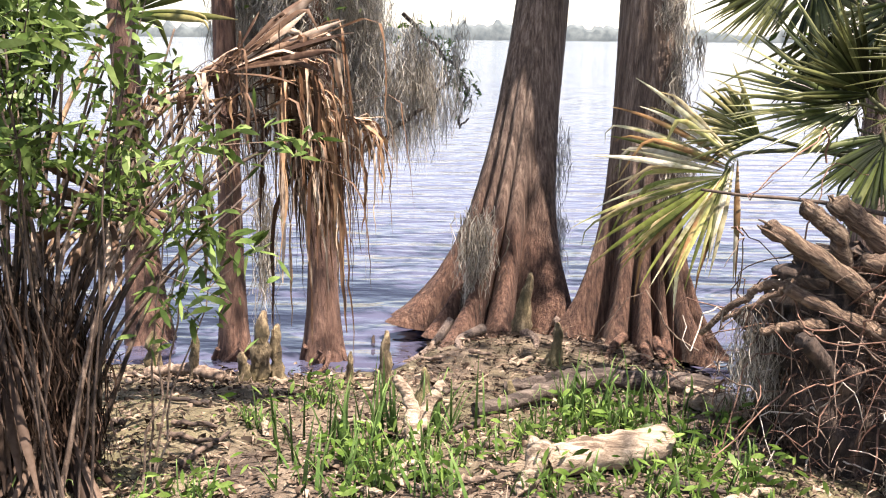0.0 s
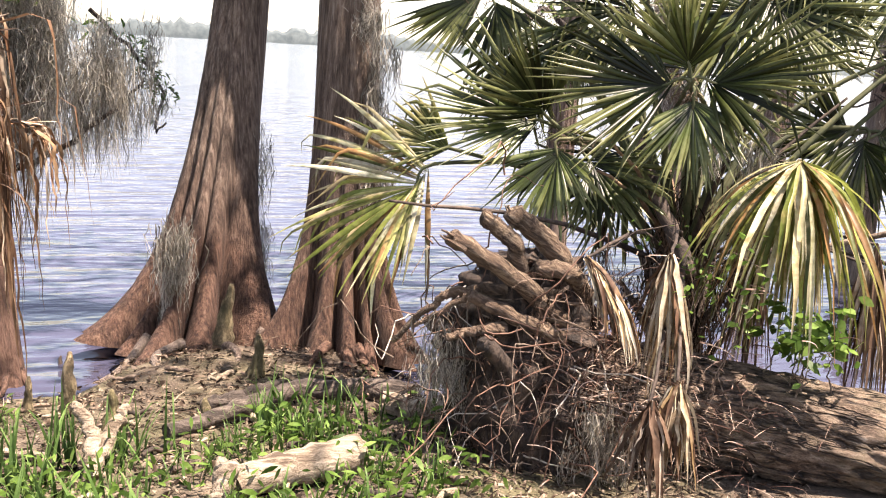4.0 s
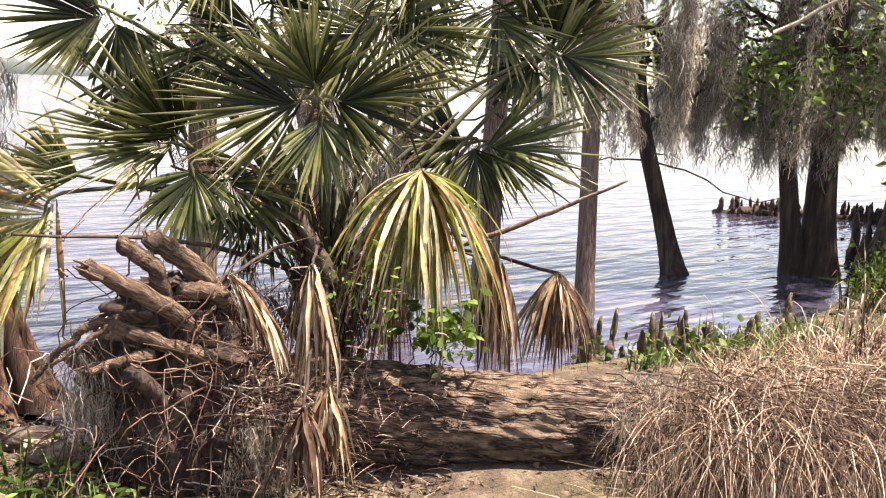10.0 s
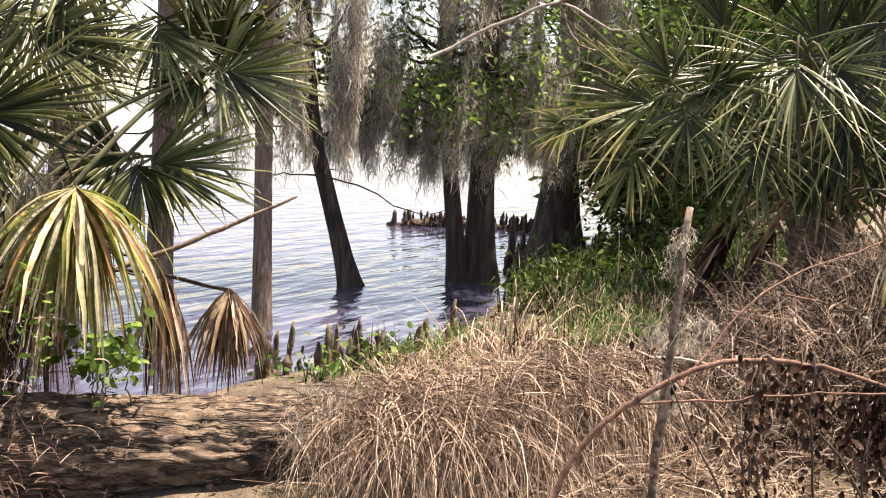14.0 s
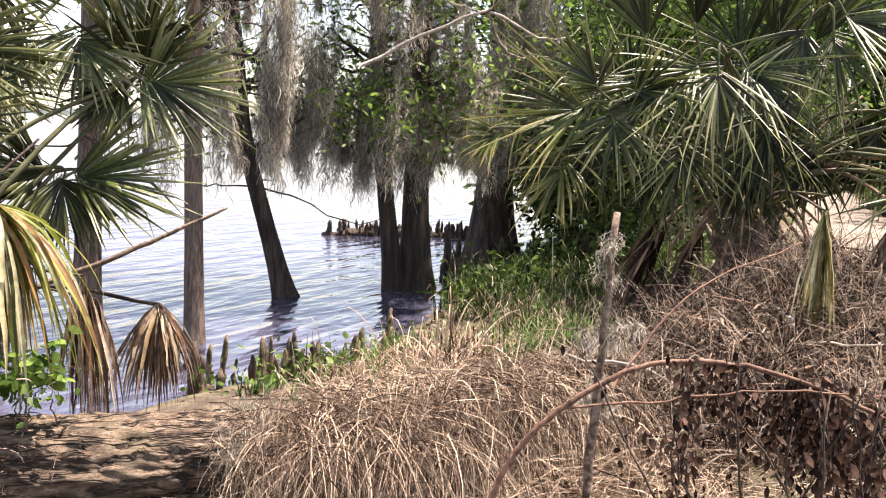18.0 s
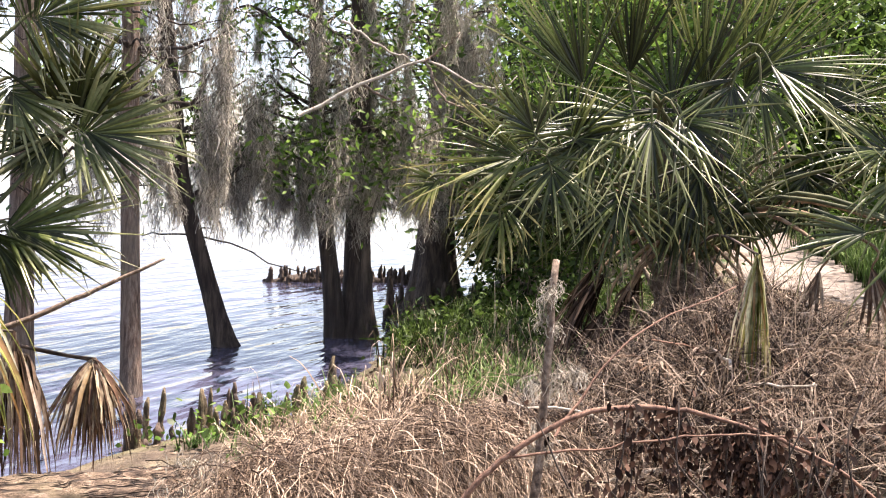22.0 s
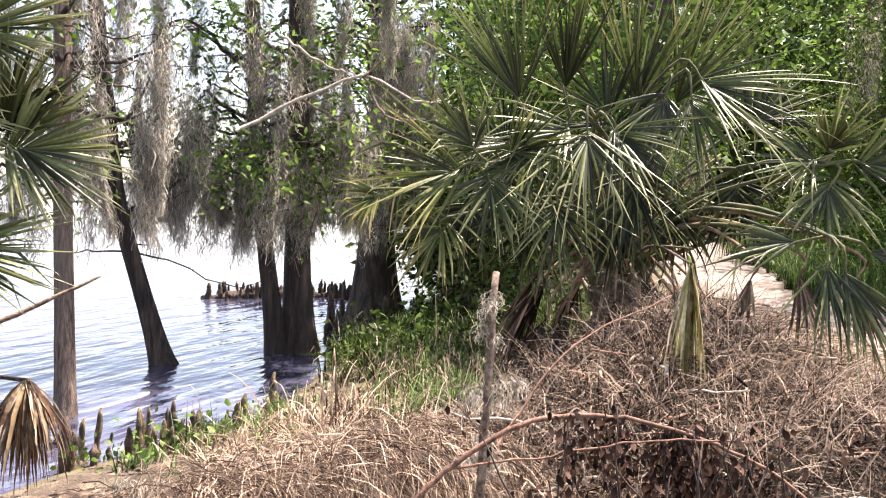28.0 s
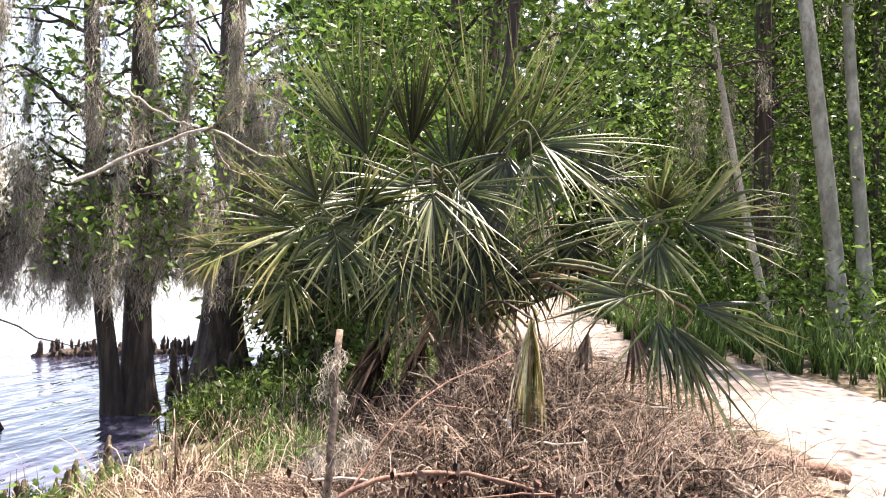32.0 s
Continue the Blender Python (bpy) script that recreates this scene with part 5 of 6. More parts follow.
shrub(spot(-1.75, 3.35), "shrub", "dark leafy shrub on the bank", 12, 0.55, 2.1, 3000, 0.085, LEAF_SHADED, 66, 0.28, 0.08, DARK_STEM, 0.006)
shrub(spot(-1.75, 2.95), "shrub", "leafy green shrub with thin stems on the bank", 9, 0.5, 2.0, 1100, 0.08, LEAF_SOFT, 62, 0.25, 0.05, DARK_STEM, 0.005)
shrub(spot(-1.0, 2.85), "shrub", "leafy green shrub with thin stems on the bank", 4, 0.4, 1.25, 260, 0.08, LEAF_SOFT, 65, 0.25, 0.04, r=0.005)
shrub((2.47, 2.86, 0.58), "weed", "small bright green plant on the fallen log", 7, 0.13, 0.32, 190, 0.06, LEAF_BRIGHT, 63, 0.55, 0.035, r=0.004)
shrub((2.13, 2.96, 0.5), "weed", "spindly green vine on dead fronds", 6, 0.22, 0.6, 130, 0.035, LEAF_BRIGHT, 64, 0.5, 0.05, r=0.003)


# ---- the fallen log with its root plate ----
log = thing("fallen_log", (2.3, 2.5, 0.3), "fallen tree with cracked brown bark and an upturned root plate", "log")
LP = line([(1.62, 3.5, 0.45), (2.27, 3.08, 0.4), (3.2, 2.3, 0.37), (3.9, 1.7, 0.36), (4.3, 1.35, 0.35)], 60)
LQ = line(LP[::6], 220)
lv, lf = tube(LQ, 0.21 + 0.012 * np.sin(np.linspace(0, 9, 220)), 96, 0.0, 7, np.full(220, 0.02), 4)
bark = np.random.default_rng(41).normal(size=(220, 96))
for _ in range(3):
    bark = (bark + np.roll(bark, 1, 0) + np.roll(bark, -1, 0)) / 3
bark = (bark + np.roll(bark, 1, 1)) / 2
plate = np.random.default_rng(42).normal(size=(220, 96))
for _ in range(9):
    plate = (plate + np.roll(plate, 1, 0) + np.roll(plate, -1, 0)) / 3
    plate = (plate + np.roll(plate, 1, 1) + np.roll(plate, -1, 1)) / 3 if _ < 3 else plate
relief = 0.012 * bark / bark.std() * 0.5 - 0.02 * np.exp(-np.abs(plate / plate.std()) * 6)
lv[:220 * 96] += (unit(lv[:220 * 96].reshape(220, 96, 3) - LQ[:, None, :]) * relief[..., None]).reshape(-1, 3)
part("trunk", (lv, lf), LOG_BARK, log)
g = np.random.default_rng(14)
# root plate: a dark ragged mass of soil and fibre
cpl = np.array([1.5, 3.4, 0.5])
RP = line([cpl + (0.08, -0.1, -0.42), cpl + (0.05, -0.02, -0.1), cpl + (0.08, 0.03, 0.2), cpl + (0.12, 0.0, 0.42)], 16)
part("root_plate", tube(line(RP, 40), 0.2 + 0.09 * np.sin(np.linspace(0.1, 3.0, 40)), 60, 0.22, 7, np.full(40, 0.25), 15), SOIL_FIBRE, log, "dark soil held by roots")
for q in range(7):
    o = cpl + (g.normal() * 0.12 + 0.05, g.normal() * 0.1, -0.5)
    t_ = cpl + (g.normal() * 0.16, g.normal() * 0.12, g.uniform(0, 0.4))
    part("root", stick([o, (o + t_) / 2 + g.normal(size=3) * 0.08, t_], 0.05, 0.03, 14, 12, 0.012, 90 + q, 0.2), SOIL_FIBRE, log, "dark earthy root")
for q, (pts, a0, b0) in enumerate((
        (((1.75, 3.25, 0.68), (1.68, 3.2, 0.73), (1.39, 3.15, 0.97), (1.13, 3.12, 1.13)), 0.048, 0.034),
        (((1.72, 3.26, 0.9), (1.57, 3.24, 1.07), (1.41, 3.24, 1.2)), 0.05, 0.044),
        (((1.46, 3.22, 0.94), (1.41, 3.18, 1.07), (1.36, 3.2, 1.13), (1.29, 3.22, 1.18)), 0.036, 0.034),
        (((1.62, 3.14, 0.72), (1.41, 3.14, 0.81), (1.23, 3.16, 0.9)), 0.036, 0.024),
        (((1.4, 3.22, 0.9), (1.2, 3.26, 0.88), (1.13, 3.3, 0.82), (1.0, 3.38, 0.66)), 0.024, 0.012),
        (((1.38, 3.15, 0.76), (1.28, 3.13, 0.77), (1.15, 3.14, 0.74)), 0.03, 0.014),
        (((1.5, 3.2, 0.98), (1.62, 3.15, 0.98), (1.75, 3.22, 0.86)), 0.04, 0.03),
        (((1.3, 3.2, 0.92), (1.22, 3.22, 0.86), (1.05, 3.32, 0.72)), 0.018, 0.008))):
    part("root", stick(pts, a0 * 0.9, b0 * 0.95, 22, 16, 0.004, 70 + q, 0.1), ROOT_WOOD, log, "broken grey-brown root")
    for k_ in range(3 if a0 > 0.04 else 0):
        o = np.array(pts[-1])
        d = unit(np.array(pts[-1]) - np.array(pts[-2])) * 0.05
        part("splinter", stick([o + g.normal(size=3) * 0.02 - d, o + g.normal(size=3) * 0.02 + d * g.uniform(0.4, 1.3)], 0.012, 0.003, 6, 5, 0.002, q * 5 + k_), ROOT_WOOD, log)
for q in range(210):
    s0 = cpl + g.normal(size=3) * (0.2, 0.14, 0.22) + (0.05, -0.05, 0)
    d = unit(g.normal(size=3) * (1, 0.7, 0.8) - (0.1, 0.35, 0.25)) * g.uniform(0.15, 0.45)
    part("rootlet", stick([s0, s0 + d * 0.5 + g.normal(size=3) * 0.07, s0 + d + g.normal(size=3) * 0.09, s0 + d * 1.2 - (0, 0, g.uniform(0, 0.3))], 0.0042, 0.0014, 14, 5, 0.006, q), (TWIG_RED, TWIG, TWIG_RED, DARK_STEM, TWIG, TWIG_RED, PALE_TWIG)[q % 7], log)
mat_ = np.array([1.72, 3.08, 0.55]) + g.normal(size=(300, 3)) * (0.2, 0.1, 0.18)
tagged(part("root_mat", joined([lying(mat_, 1000, 0.17, 0.0024, 88, 0.2, 5), lying(mat_ + (0.35, -0.3, -0.12), 350, 0.16, 0.0024, 89, 0.2, 5)]), ROOTLET, log, "tangle of fine reddish roots"), kind="stuff")
part("fibre", moss(cpl + (0.12, -0.14, 0.15), (0.34, 0.12, 0.36), 1500, 0.3, 81, 0.003), DARK_FIBRE, log, "hanging brown root fibre")
hanging_moss((1.16, 3.25, 0.74), (0.07, 0.06, 0.08), 330, 0.5, 82, 0.0035, MOSS, "grey moss hanging from broken roots")
hanging_moss((1.72, 2.98, 0.55), (0.08, 0.04, 0.1), 420, 0.35, 83, 0.005, MOSS, "grey moss on the side of the log")
hanging_moss((3.1, 2.25, 0.6), (0.22, 0.12, 0.03), 900, 0.25, 84, 0.004, MOSS, "grey moss lying over the log")


# ---- knees, drift logs and sticks ----
def knee(x, y, h, r, mat, label, seed, z=None, lean=0.0):
    g = np.random.default_rng(seed)
    z0 = float(height(x, y)) - 0.05 if z is None else z
    k = 12
    u = np.linspace(0, 1, k)
    P = np.stack([x + lean * u * h + np.cumsum(g.normal(size=k)) * 0.004, y + np.cumsum(g.normal(size=k)) * 0.004, z0 + u * (h + 0.05)], 1)
    rr = r * (0.5 + 0.75 * np.exp(-u * 4)) * (1 - 0.25 * u) * (1 + 0.12 * g.normal(size=k))
    rr[-2:] *= (0.75, 0.4)
    solo("cypress_knee", tube(P, rr, 14, 0.1, 4, 0.16 * (1 - u), seed), mat, label, "cypress knee", "cypress knees")


for q, (x, y, h, r) in enumerate(((-1.19, 4.27, 0.27, 0.045), (-1.5, 4.55, 0.24, 0.075), (-0.88, 4.25, 0.36, 0.085), (-0.8, 4.3, 0.3, 0.06), (-0.27, 4.17, 0.3, 0.06), (-0.44, 4.3, 0.17, 0.035),
                                   (0.57, 4.42, 0.22, 0.06), (-0.07, 3.9, 0.16, 0.05), (0.45, 4.85, 0.35, 0.07), (-0.95, 4.2, 0.16, 0.06), (0.3, 3.75, 0.12, 0.05))):
    knee(x, y, h, r, KNEE, "mossy brown cypress knee on the bank", 600 + q, lean=0.05)
for q, (x, y, h, r) in enumerate(((-0.4, 5.12, 0.14, 0.032), (-0.35, 5.3, 0.1, 0.025), (-0.93, 5.0, 0.12, 0.05), (-0.85, 5.2, 0.08, 0.06))):
    knee(x, y, h, r, KNEE_DARK, "short dark post of wood in the shallows", 620 + q, z=-0.15)
g = np.random.default_rng(31)
for q in range(64):
    cx, cy = ((4.75, 3.9), (4.95, 3.75), (5.1, 3.5), (5.45, 3.4), (6.0, 3.45), (5.3, 3.7), (6.4, 3.6), (5.2, 3.45))[q % 8]
    x, y = cx + g.normal() * 0.11, cy + g.normal() * 0.1
    knee(x, y, g.uniform(0.1, 0.44), g.uniform(0.03, 0.08), (KNEE_DARK, KNEE_DARK, KNEE)[q % 3], "brown cypress knee at the water's edge", 640 + q, z=-0.12)
solo("mud_bank", stick([(12.9, 8.8, -0.03), (13.6, 8.1, 0.0), (14.3, 7.4, 0.0), (14.9, 6.8, -0.03)], 0.1, 0.1, 30, 12, 0.03, 9, 0.2), SOIL_FIBRE, "low dark bank of roots in the lake", "bank")
for q in range(118):
    a = g.uniform(0, 6.28)
    if q < 100:
        u = q / 99 + g.normal() * 0.02
        x, y, h_ = 13.0 + 1.8 * u + g.normal() * 0.12, 8.7 - 1.85 * u + g.normal() * 0.12, g.uniform(0.1, 0.34)
    else:
        x, y, h_ = 11.2 + math.cos(a) * 0.75, 4.9 + math.sin(a) * 0.55, g.uniform(0.25, 0.6)
    knee(x, y, h_, g.uniform(0.05, 0.1), KNEE_DARK, "dark pointed cypress knee in a cluster", 700 + q, z=-0.1)


def drift(points, r0, r1, label, mat, seed, k=18, sides=14):
    solo("drift_log", stick(points, r0, r1, k, sides, 0.006, seed, 0.12), mat, label, "log", "drift logs")


drift([spot(0.34, 2.84, 0.05), spot(0.55, 2.93, 0.08), spot(0.8, 3.02, 0.07)], 0.055, 0.07, "pale split driftwood log lying in grass", DRIFTWOOD, 1)
drift([spot(0.28, 2.72, 0.0), spot(0.34, 2.82, 0.13)], 0.03, 0.04, "broken stub of pale driftwood", DRIFTWOOD, 2)
drift([spot(0.15, 3.6, 0.03), spot(0.5, 3.85, 0.06), spot(0.8, 3.98, 0.07), spot(1.25, 3.85, 0.06)], 0.03, 0.055, "dark weathered root log on the bank", BOG_WOOD, 3, 30)
drift([spot(0.3, 3.98, 0.03), spot(0.65, 4.1, 0.05)], 0.03, 0.035, "dark weathered stick on the bank", BOG_WOOD, 4)
drift([spot(1.05, 3.68, 0.05), spot(1.25, 3.55, 0.06), spot(1.55, 3.35, 0.06)], 0.05, 0.06, "grey cracked driftwood beside the root plate", DRIFTWOOD, 5)
drift([spot(-1.45, 4.3, 0.03), spot(-1.25, 4.28, 0.06), spot(-1.05, 4.2, 0.03)], 0.025, 0.03, "brown stick lying on the bank", TWIG, 6)
drift([spot(-0.1, 3.2, 0.0), spot(-0.1, 3.3, 0.14), spot(-0.16, 3.35, 0.24)], 0.035, 0.02, "forked pale stump of driftwood", DRIFTWOOD, 7)
drift([spot(-0.09, 3.22, 0.04), spot(-0.04, 3.34, 0.14), spot(0.02, 3.4, 0.22)], 0.03, 0.018, "forked pale stump of driftwood", DRIFTWOOD, 8)
drift([spot(7.1, -0.42, 0.13), spot(6.9, -1.0, 0.11), spot(6.72, -1.7, 0.1)], 0.06, 0.05, "brown fallen branch beside the path", TWIG_RED, 9)
g = np.random.default_rng(51)
for q in range(60):
    x, y = g.uniform(-1.7, 1.3), g.uniform(2.7, 4.5)
    a, L = g.uniform(0, 6.28), g.uniform(0.1, 0.3)
    drift([spot(x, y, 0.02), spot(x + math.cos(a) * L, y + math.sin(a) * L, 0.03)], 0.014, 0.008, "brown stick lying on the bank", (TWIG, DARK_STEM, DRIFTWOOD)[q % 3], 900 + q, 8, 7)

solo("stake", stick([(3.33, 0.84, 0.3), (3.42, 0.85, 0.9), (3.56, 0.87, 1.54)], 0.02, 0.014, 16, 10, 0.004, 5, 0.1), TWIG, "leaning broken stem hung with grey moss", "stem")
hanging_moss((3.5, 0.855, 1.15), (0.016, 0.012, 0.34), 700, 0.14, 85, 0.0038, MOSS, "pale moss wrapped round a broken stem", 110, 0.02)
solo("branch", stick([(3.35, 3.95, 0.86), (3.74, 3.63, 1.07), (3.95, 3.45, 1.2), (4.12, 3.27, 1.32)], 0.017, 0.008, 14, 8, 0.003, 6), TWIG, "bare stick pointing over the water", "branch")
ARCH = [(2.89, 1.04, 0.55), (2.96, 0.96, 0.77), (3.04, 0.84, 0.91), (3.16, 0.65, 1.04), (3.26, 0.47, 1.08), (3.35, 0.30, 1.07), (3.45, 0.09, 1.01), (3.55, -0.12, 0.92), (3.63, -0.32, 0.77)]
solo("branch", stick(ARCH, 0.012, 0.006, 40, 8, 0.003, 7), TWIG_RED, "long arching reddish-brown stem", "branch")
solo("branch", stick([(3.03, 0.86, 0.90), (3.13, 0.58, 0.95), (3.26, 0.24, 1.02), (3.44, -0.11, 1.02)], 0.005, 0.003, 24, 7, 0.003, 17), TWIG_RED, "thin side stem of an arching branch", "branch")
solo("branch", stick([(3.17, 0.72, 0.96), (3.47, 0.55, 1.27), (3.89, 0.24, 1.46)], 0.005, 0.003, 18, 7, 0.003, 18), TWIG_RED, "thin bare stem leaning in the brush", "branch")
bb = thing("branch", (5.7, 1.9, 2.45), "bare forked branch with peeling pale bark", "branch")
for q, pts in enumerate((((5.12, 3.09, 2.19), (5.3, 2.75, 2.4), (5.48, 2.4, 2.56), (5.6, 2.15, 2.45), (5.67, 2.0, 2.41), (5.72, 1.85, 2.5)), ((5.2, 2.85, 2.78), (5.34, 2.6, 2.62), (5.48, 2.4, 2.56)),
                          ((5.48, 2.4, 2.56), (5.45, 2.2, 2.3), (5.6, 2.0, 2.3)), ((5.48, 2.4, 2.56), (5.52, 2.3, 2.65), (5.55, 2.2, 2.75)), ((5.3, 2.75, 2.4), (5.35, 2.55, 2.3), (5.4, 2.4, 2.33)))):
    part("limb", stick(pts, 0.01 if q else 0.013, 0.004, 16, 7, 0.008, 40 + q), PALE_TWIG if q < 2 else TWIG, bb)


# ---- grass, straw, litter, brush ----
LITTER_DARK = blade_material("dark_litter", (0.03, 0.02, 0.014), (0.08, 0.056, 0.04), (0.24, 0.185, 0.14), 0.8, 0.1, 1.7)
BRUSH = blade_material("brush", (0.017, 0.011, 0.009), (0.07, 0.048, 0.037), (0.36, 0.285, 0.225), 0.6, 0.2, 1.9)
land = lambda x, y: (np.interp(x, SHORE_X, SHORE_Y) - y > 0.08) & ((y > path_left(x) + 0.1) | (y < path_left(x) - 2.5))
solo("leaf_litter", lying(scatter(9000, -3, 9, -2.6, 5, 71, land), 14000, 0.045, 0.009, 72, 0.1, 3), LITTER, "dry brown leaves scattered over the soil", "leaf litter", kind="stuff")
tall = np.concatenate([blob(-0.33, 3.25, 0.1, 0.2, 26, 1), blob(-0.04, 3.4, 0.06, 0.12, 12, 2), blob(0.62, 3.45, 0.18, 0.12, 22, 3), blob(-0.2, 2.85, 0.14, 0.1, 14, 4), blob(0.75, 3.55, 0.12, 0.08, 10, 30)])
dirt = scatter(9000, -2.4, 2.4, 2.5, 4.9, 171, land)
solo("leaf_litter", joined([lying(dirt, 15000, 0.045, 0.011, 172, 0.15, 3), lying(dirt, 7000, 0.09, 0.0035, 173, 0.2, 3)]), LITTER_DARK, "dark dead leaves and bits of twig on the soil", "leaf litter", kind="stuff")
near = np.concatenate([blob(0.68, 3.35, 0.22, 0.14, 70, 23), blob(0.88, 3.0, 0.16, 0.14, 50, 24), blob(-0.22, 2.95, 0.16, 0.14, 34, 25), blob(-0.95, 2.8, 0.12, 0.08, 12, 26), blob(0.4, 2.72, 0.3, 0.05, 30, 27), blob(-0.74, 3.47, 0.04, 0.04, 6, 28), blob(-0.52, 3.82, 0.1, 0.06, 12, 29), blob(0.15, 3.05, 0.2, 0.1, 12, 31)])
solo("grass", tufts(tall, 240, 0.3, 0.014, 99, 0.35, 0.45), GRASS, "tall broad green grass blades on the bank", "grass", kind="stuff")
solo("grass", tufts(near, 620, 0.15, 0.009, 73, 0.4, 0.5), GRASS, "bright green grass blades on the bank", "grass", kind="stuff")
solo("weeds", leaves(near + (0, 0, 0.05), 1500, 0.055, 74, 0.3, 0.06), LEAF_BRIGHT, "low leafy green weeds on the bank", "weeds", kind="stuff")
shoreg = np.concatenate([blob(7.7, 2.85, 0.35, 0.25, 60, 7), blob(7.3, 2.3, 0.3, 0.2, 30, 8), blob(8.5, 3.1, 0.5, 0.25, 40, 9)])
solo("dry_grass", tufts(shoreg, 500, 0.4, 0.01, 275, 0.7, 0.8), STRAW, "dry stems among the green grass", "dry grass", kind="stuff")
solo("grass", tufts(shoreg, 480, 0.36, 0.012, 75, 0.55, 0.7), GRASS, "tall green grass on the bank near the water", "grass", kind="stuff")
lowg = np.concatenate([blob(4.67, 3.45, 0.1, 0.07, 16, 5), blob(6.2, 3.45, 0.25, 0.1, 16, 6), blob(5.4, 3.3, 0.4, 0.12, 16, 10)])
solo("grass", tufts(lowg, 230, 0.16, 0.01, 175, 0.6, 0.7), GRASS, "sparse green grass among cypress knees", "grass", kind="stuff")


def draped(n, seed, longest=0.42, wild=1.1, width=0.0031):
    """Long dry blades that hang and stick out from the crest of a heap."""
    g = np.random.default_rng(seed)
    u = g.uniform(0, 1, n) ** 1.5
    crest = np.stack([3.12 + 1.75 * u, 1.86 - 1.0 * u, 0.5 + 0.15 * np.sin(u * 4.2) * (u < 0.75) + 0.05 * np.sin(u * 13 + 1) + 0.03 * np.sin(u * 31)], 1) + g.normal(size=(n, 3)) * (0.17, 0.17, 0.06)
    clump = np.sin(crest[:, 0] * 23 + 2 * np.sin(crest[:, 1] * 17)) * 0.7
    a = -2.3 + clump + g.normal(size=n) * wild
    d = unit(np.stack([np.cos(a), np.sin(a), g.uniform(-0.9, 0.45, n) + 0.2 * clump], 1))
    P, v = flex(crest[:, None, :], d, longest * g.uniform(0.25, 1.1, n), g.uniform(0.35, 1.0, n), 7, 0.8)
    P = P + np.cumsum(g.normal(size=P.shape), 1) * 0.005
    P[..., 2] = np.maximum(P[..., 2], height(P[..., 0], P[..., 1]) + 0.015)
    w = width * g.uniform(0.4, 1.6, (n, 1)) * np.linspace(1, 0.4, 7)[None, :]
    return ribbons(P, w, unit(np.cross(v, g.normal(size=(n, 1, 3)))))


mound = np.concatenate([blob(3.3, 1.5, 0.35, 0.3, 300, 9), blob(3.9, 1.2, 0.5, 0.3, 240, 10)])
solo("dry_grass", joined([draped(15000, 76, 0.55, 0.55), draped(1300, 176, 0.7, 1.4, 0.0036), lying(mound + (0, 0, 0.03), 1800, 0.34, 0.0036, 77, 0.3, 3)]), STRAW, "heap of long dry straw-coloured grass over the log", "dry grass", kind="stuff")
solo("dry_reeds", tufts(blob(5.6, 2.5, 0.25, 0.25, 20, 18), 70, 0.75, 0.012, 19, 0.6, 1.1, 9), STRAW, "bent dry reeds near the water", "reeds", kind="stuff")
brown = scatter(1200, 2.6, 6.8, -2.0, 1.4, 12, lambda x, y: land(x, y) & ~((x > 4.4) & (x < 6.2) & (y > -0.7) & (y < 1.1) & (np.sin(x * 7) * np.sin(y * 6) < 0.55)))
side = scatter(700, 6.6, 14, -1.6, 1.6, 113, land)
slope = scatter(200, 4.4, 6.0, 1.5, 3.0, 112, land)
solo("dry_grass", joined([lying(brown, 26000, 0.28, 0.0036, 78, 0.3, 3), lying(side, 9000, 0.34, 0.007, 278, 0.3, 3), tufts(brown, 2600, 0.14, 0.004, 79, 0.8, 0.8), lying(slope, 5000, 0.32, 0.0038, 178, 0.4, 3), tufts(slope, 900, 0.3, 0.006, 179, 0.9, 0.9)]), STRAW, "trampled dry grass and straw on the ground", "dry grass", kind="stuff")
heap = np.concatenate([blob(5.1, 0.4, 0.38, 0.42, 420, 13), blob(4.6, 0.9, 0.3, 0.3, 90, 14), blob(4.7, -0.1, 0.3, 0.35, 200, 15), blob(5.4, -0.55, 0.4, 0.3, 240, 16)])
heap[:, 2] += np.random.default_rng(4).uniform(0.0, 0.35, len(heap))
solo("brush", joined([lying(heap, 17000, 0.36, 0.0028, 80, 0.8, 4), tufts(heap, 3000, 0.32, 0.006, 81, 1.0, 0.9), leaves(heap, 500, 0.08, 82, 0.16, 0.08)]), BRUSH, "heap of brown dead fronds and twigs", "brush", kind="stuff")
g = np.random.default_rng(91)
for q in range(60):
    c = heap[g.integers(0, len(heap))]
    a, L = g.uniform(0, 6.28), g.uniform(0.3, 0.8)
    d = np.array([math.cos(a) * L, math.sin(a) * L, g.uniform(-0.05, 0.45) * L])
    solo("twig", stick([c - d * 0.4, c + (0, 0, 0.04), c + d * 0.6], 0.009, 0.004, 8, 6, 0.01, q), (TWIG, PALE_TWIG, TWIG_RED)[q % 3], "dry twig in the brush heap", "twig", "brush twigs")
for q in range(4):
    x, y = 4.75 + g.normal() * 0.25, 0.45 + g.normal() * 0.5
    e_ = thing("dead_frond", spot(x, y, 0.1), "dead grey-brown palm frond lying on the brush", "palm frond", "dead fronds")
    a = g.uniform(0, 6.28)
    z_ = float(height(x, y)) + 0.24
    part("blade", fan((x, y, z_), (math.cos(a), math.sin(a), 0.0), (0.2 * g.normal(), 0.2 * g.normal(), 1), 0.45, 26, 0.5, 950 + q, 22, 0.016, 0.6), (FROND_GREY, FROND_BROWN)[q % 2], e_)
    part("stalk", stick([(x, y, z_), (x - 0.3 * math.cos(a), y - 0.3 * math.sin(a), z_ - 0.12)], 0.012, 0.014, 8, 6), STALK_DRY, e_)
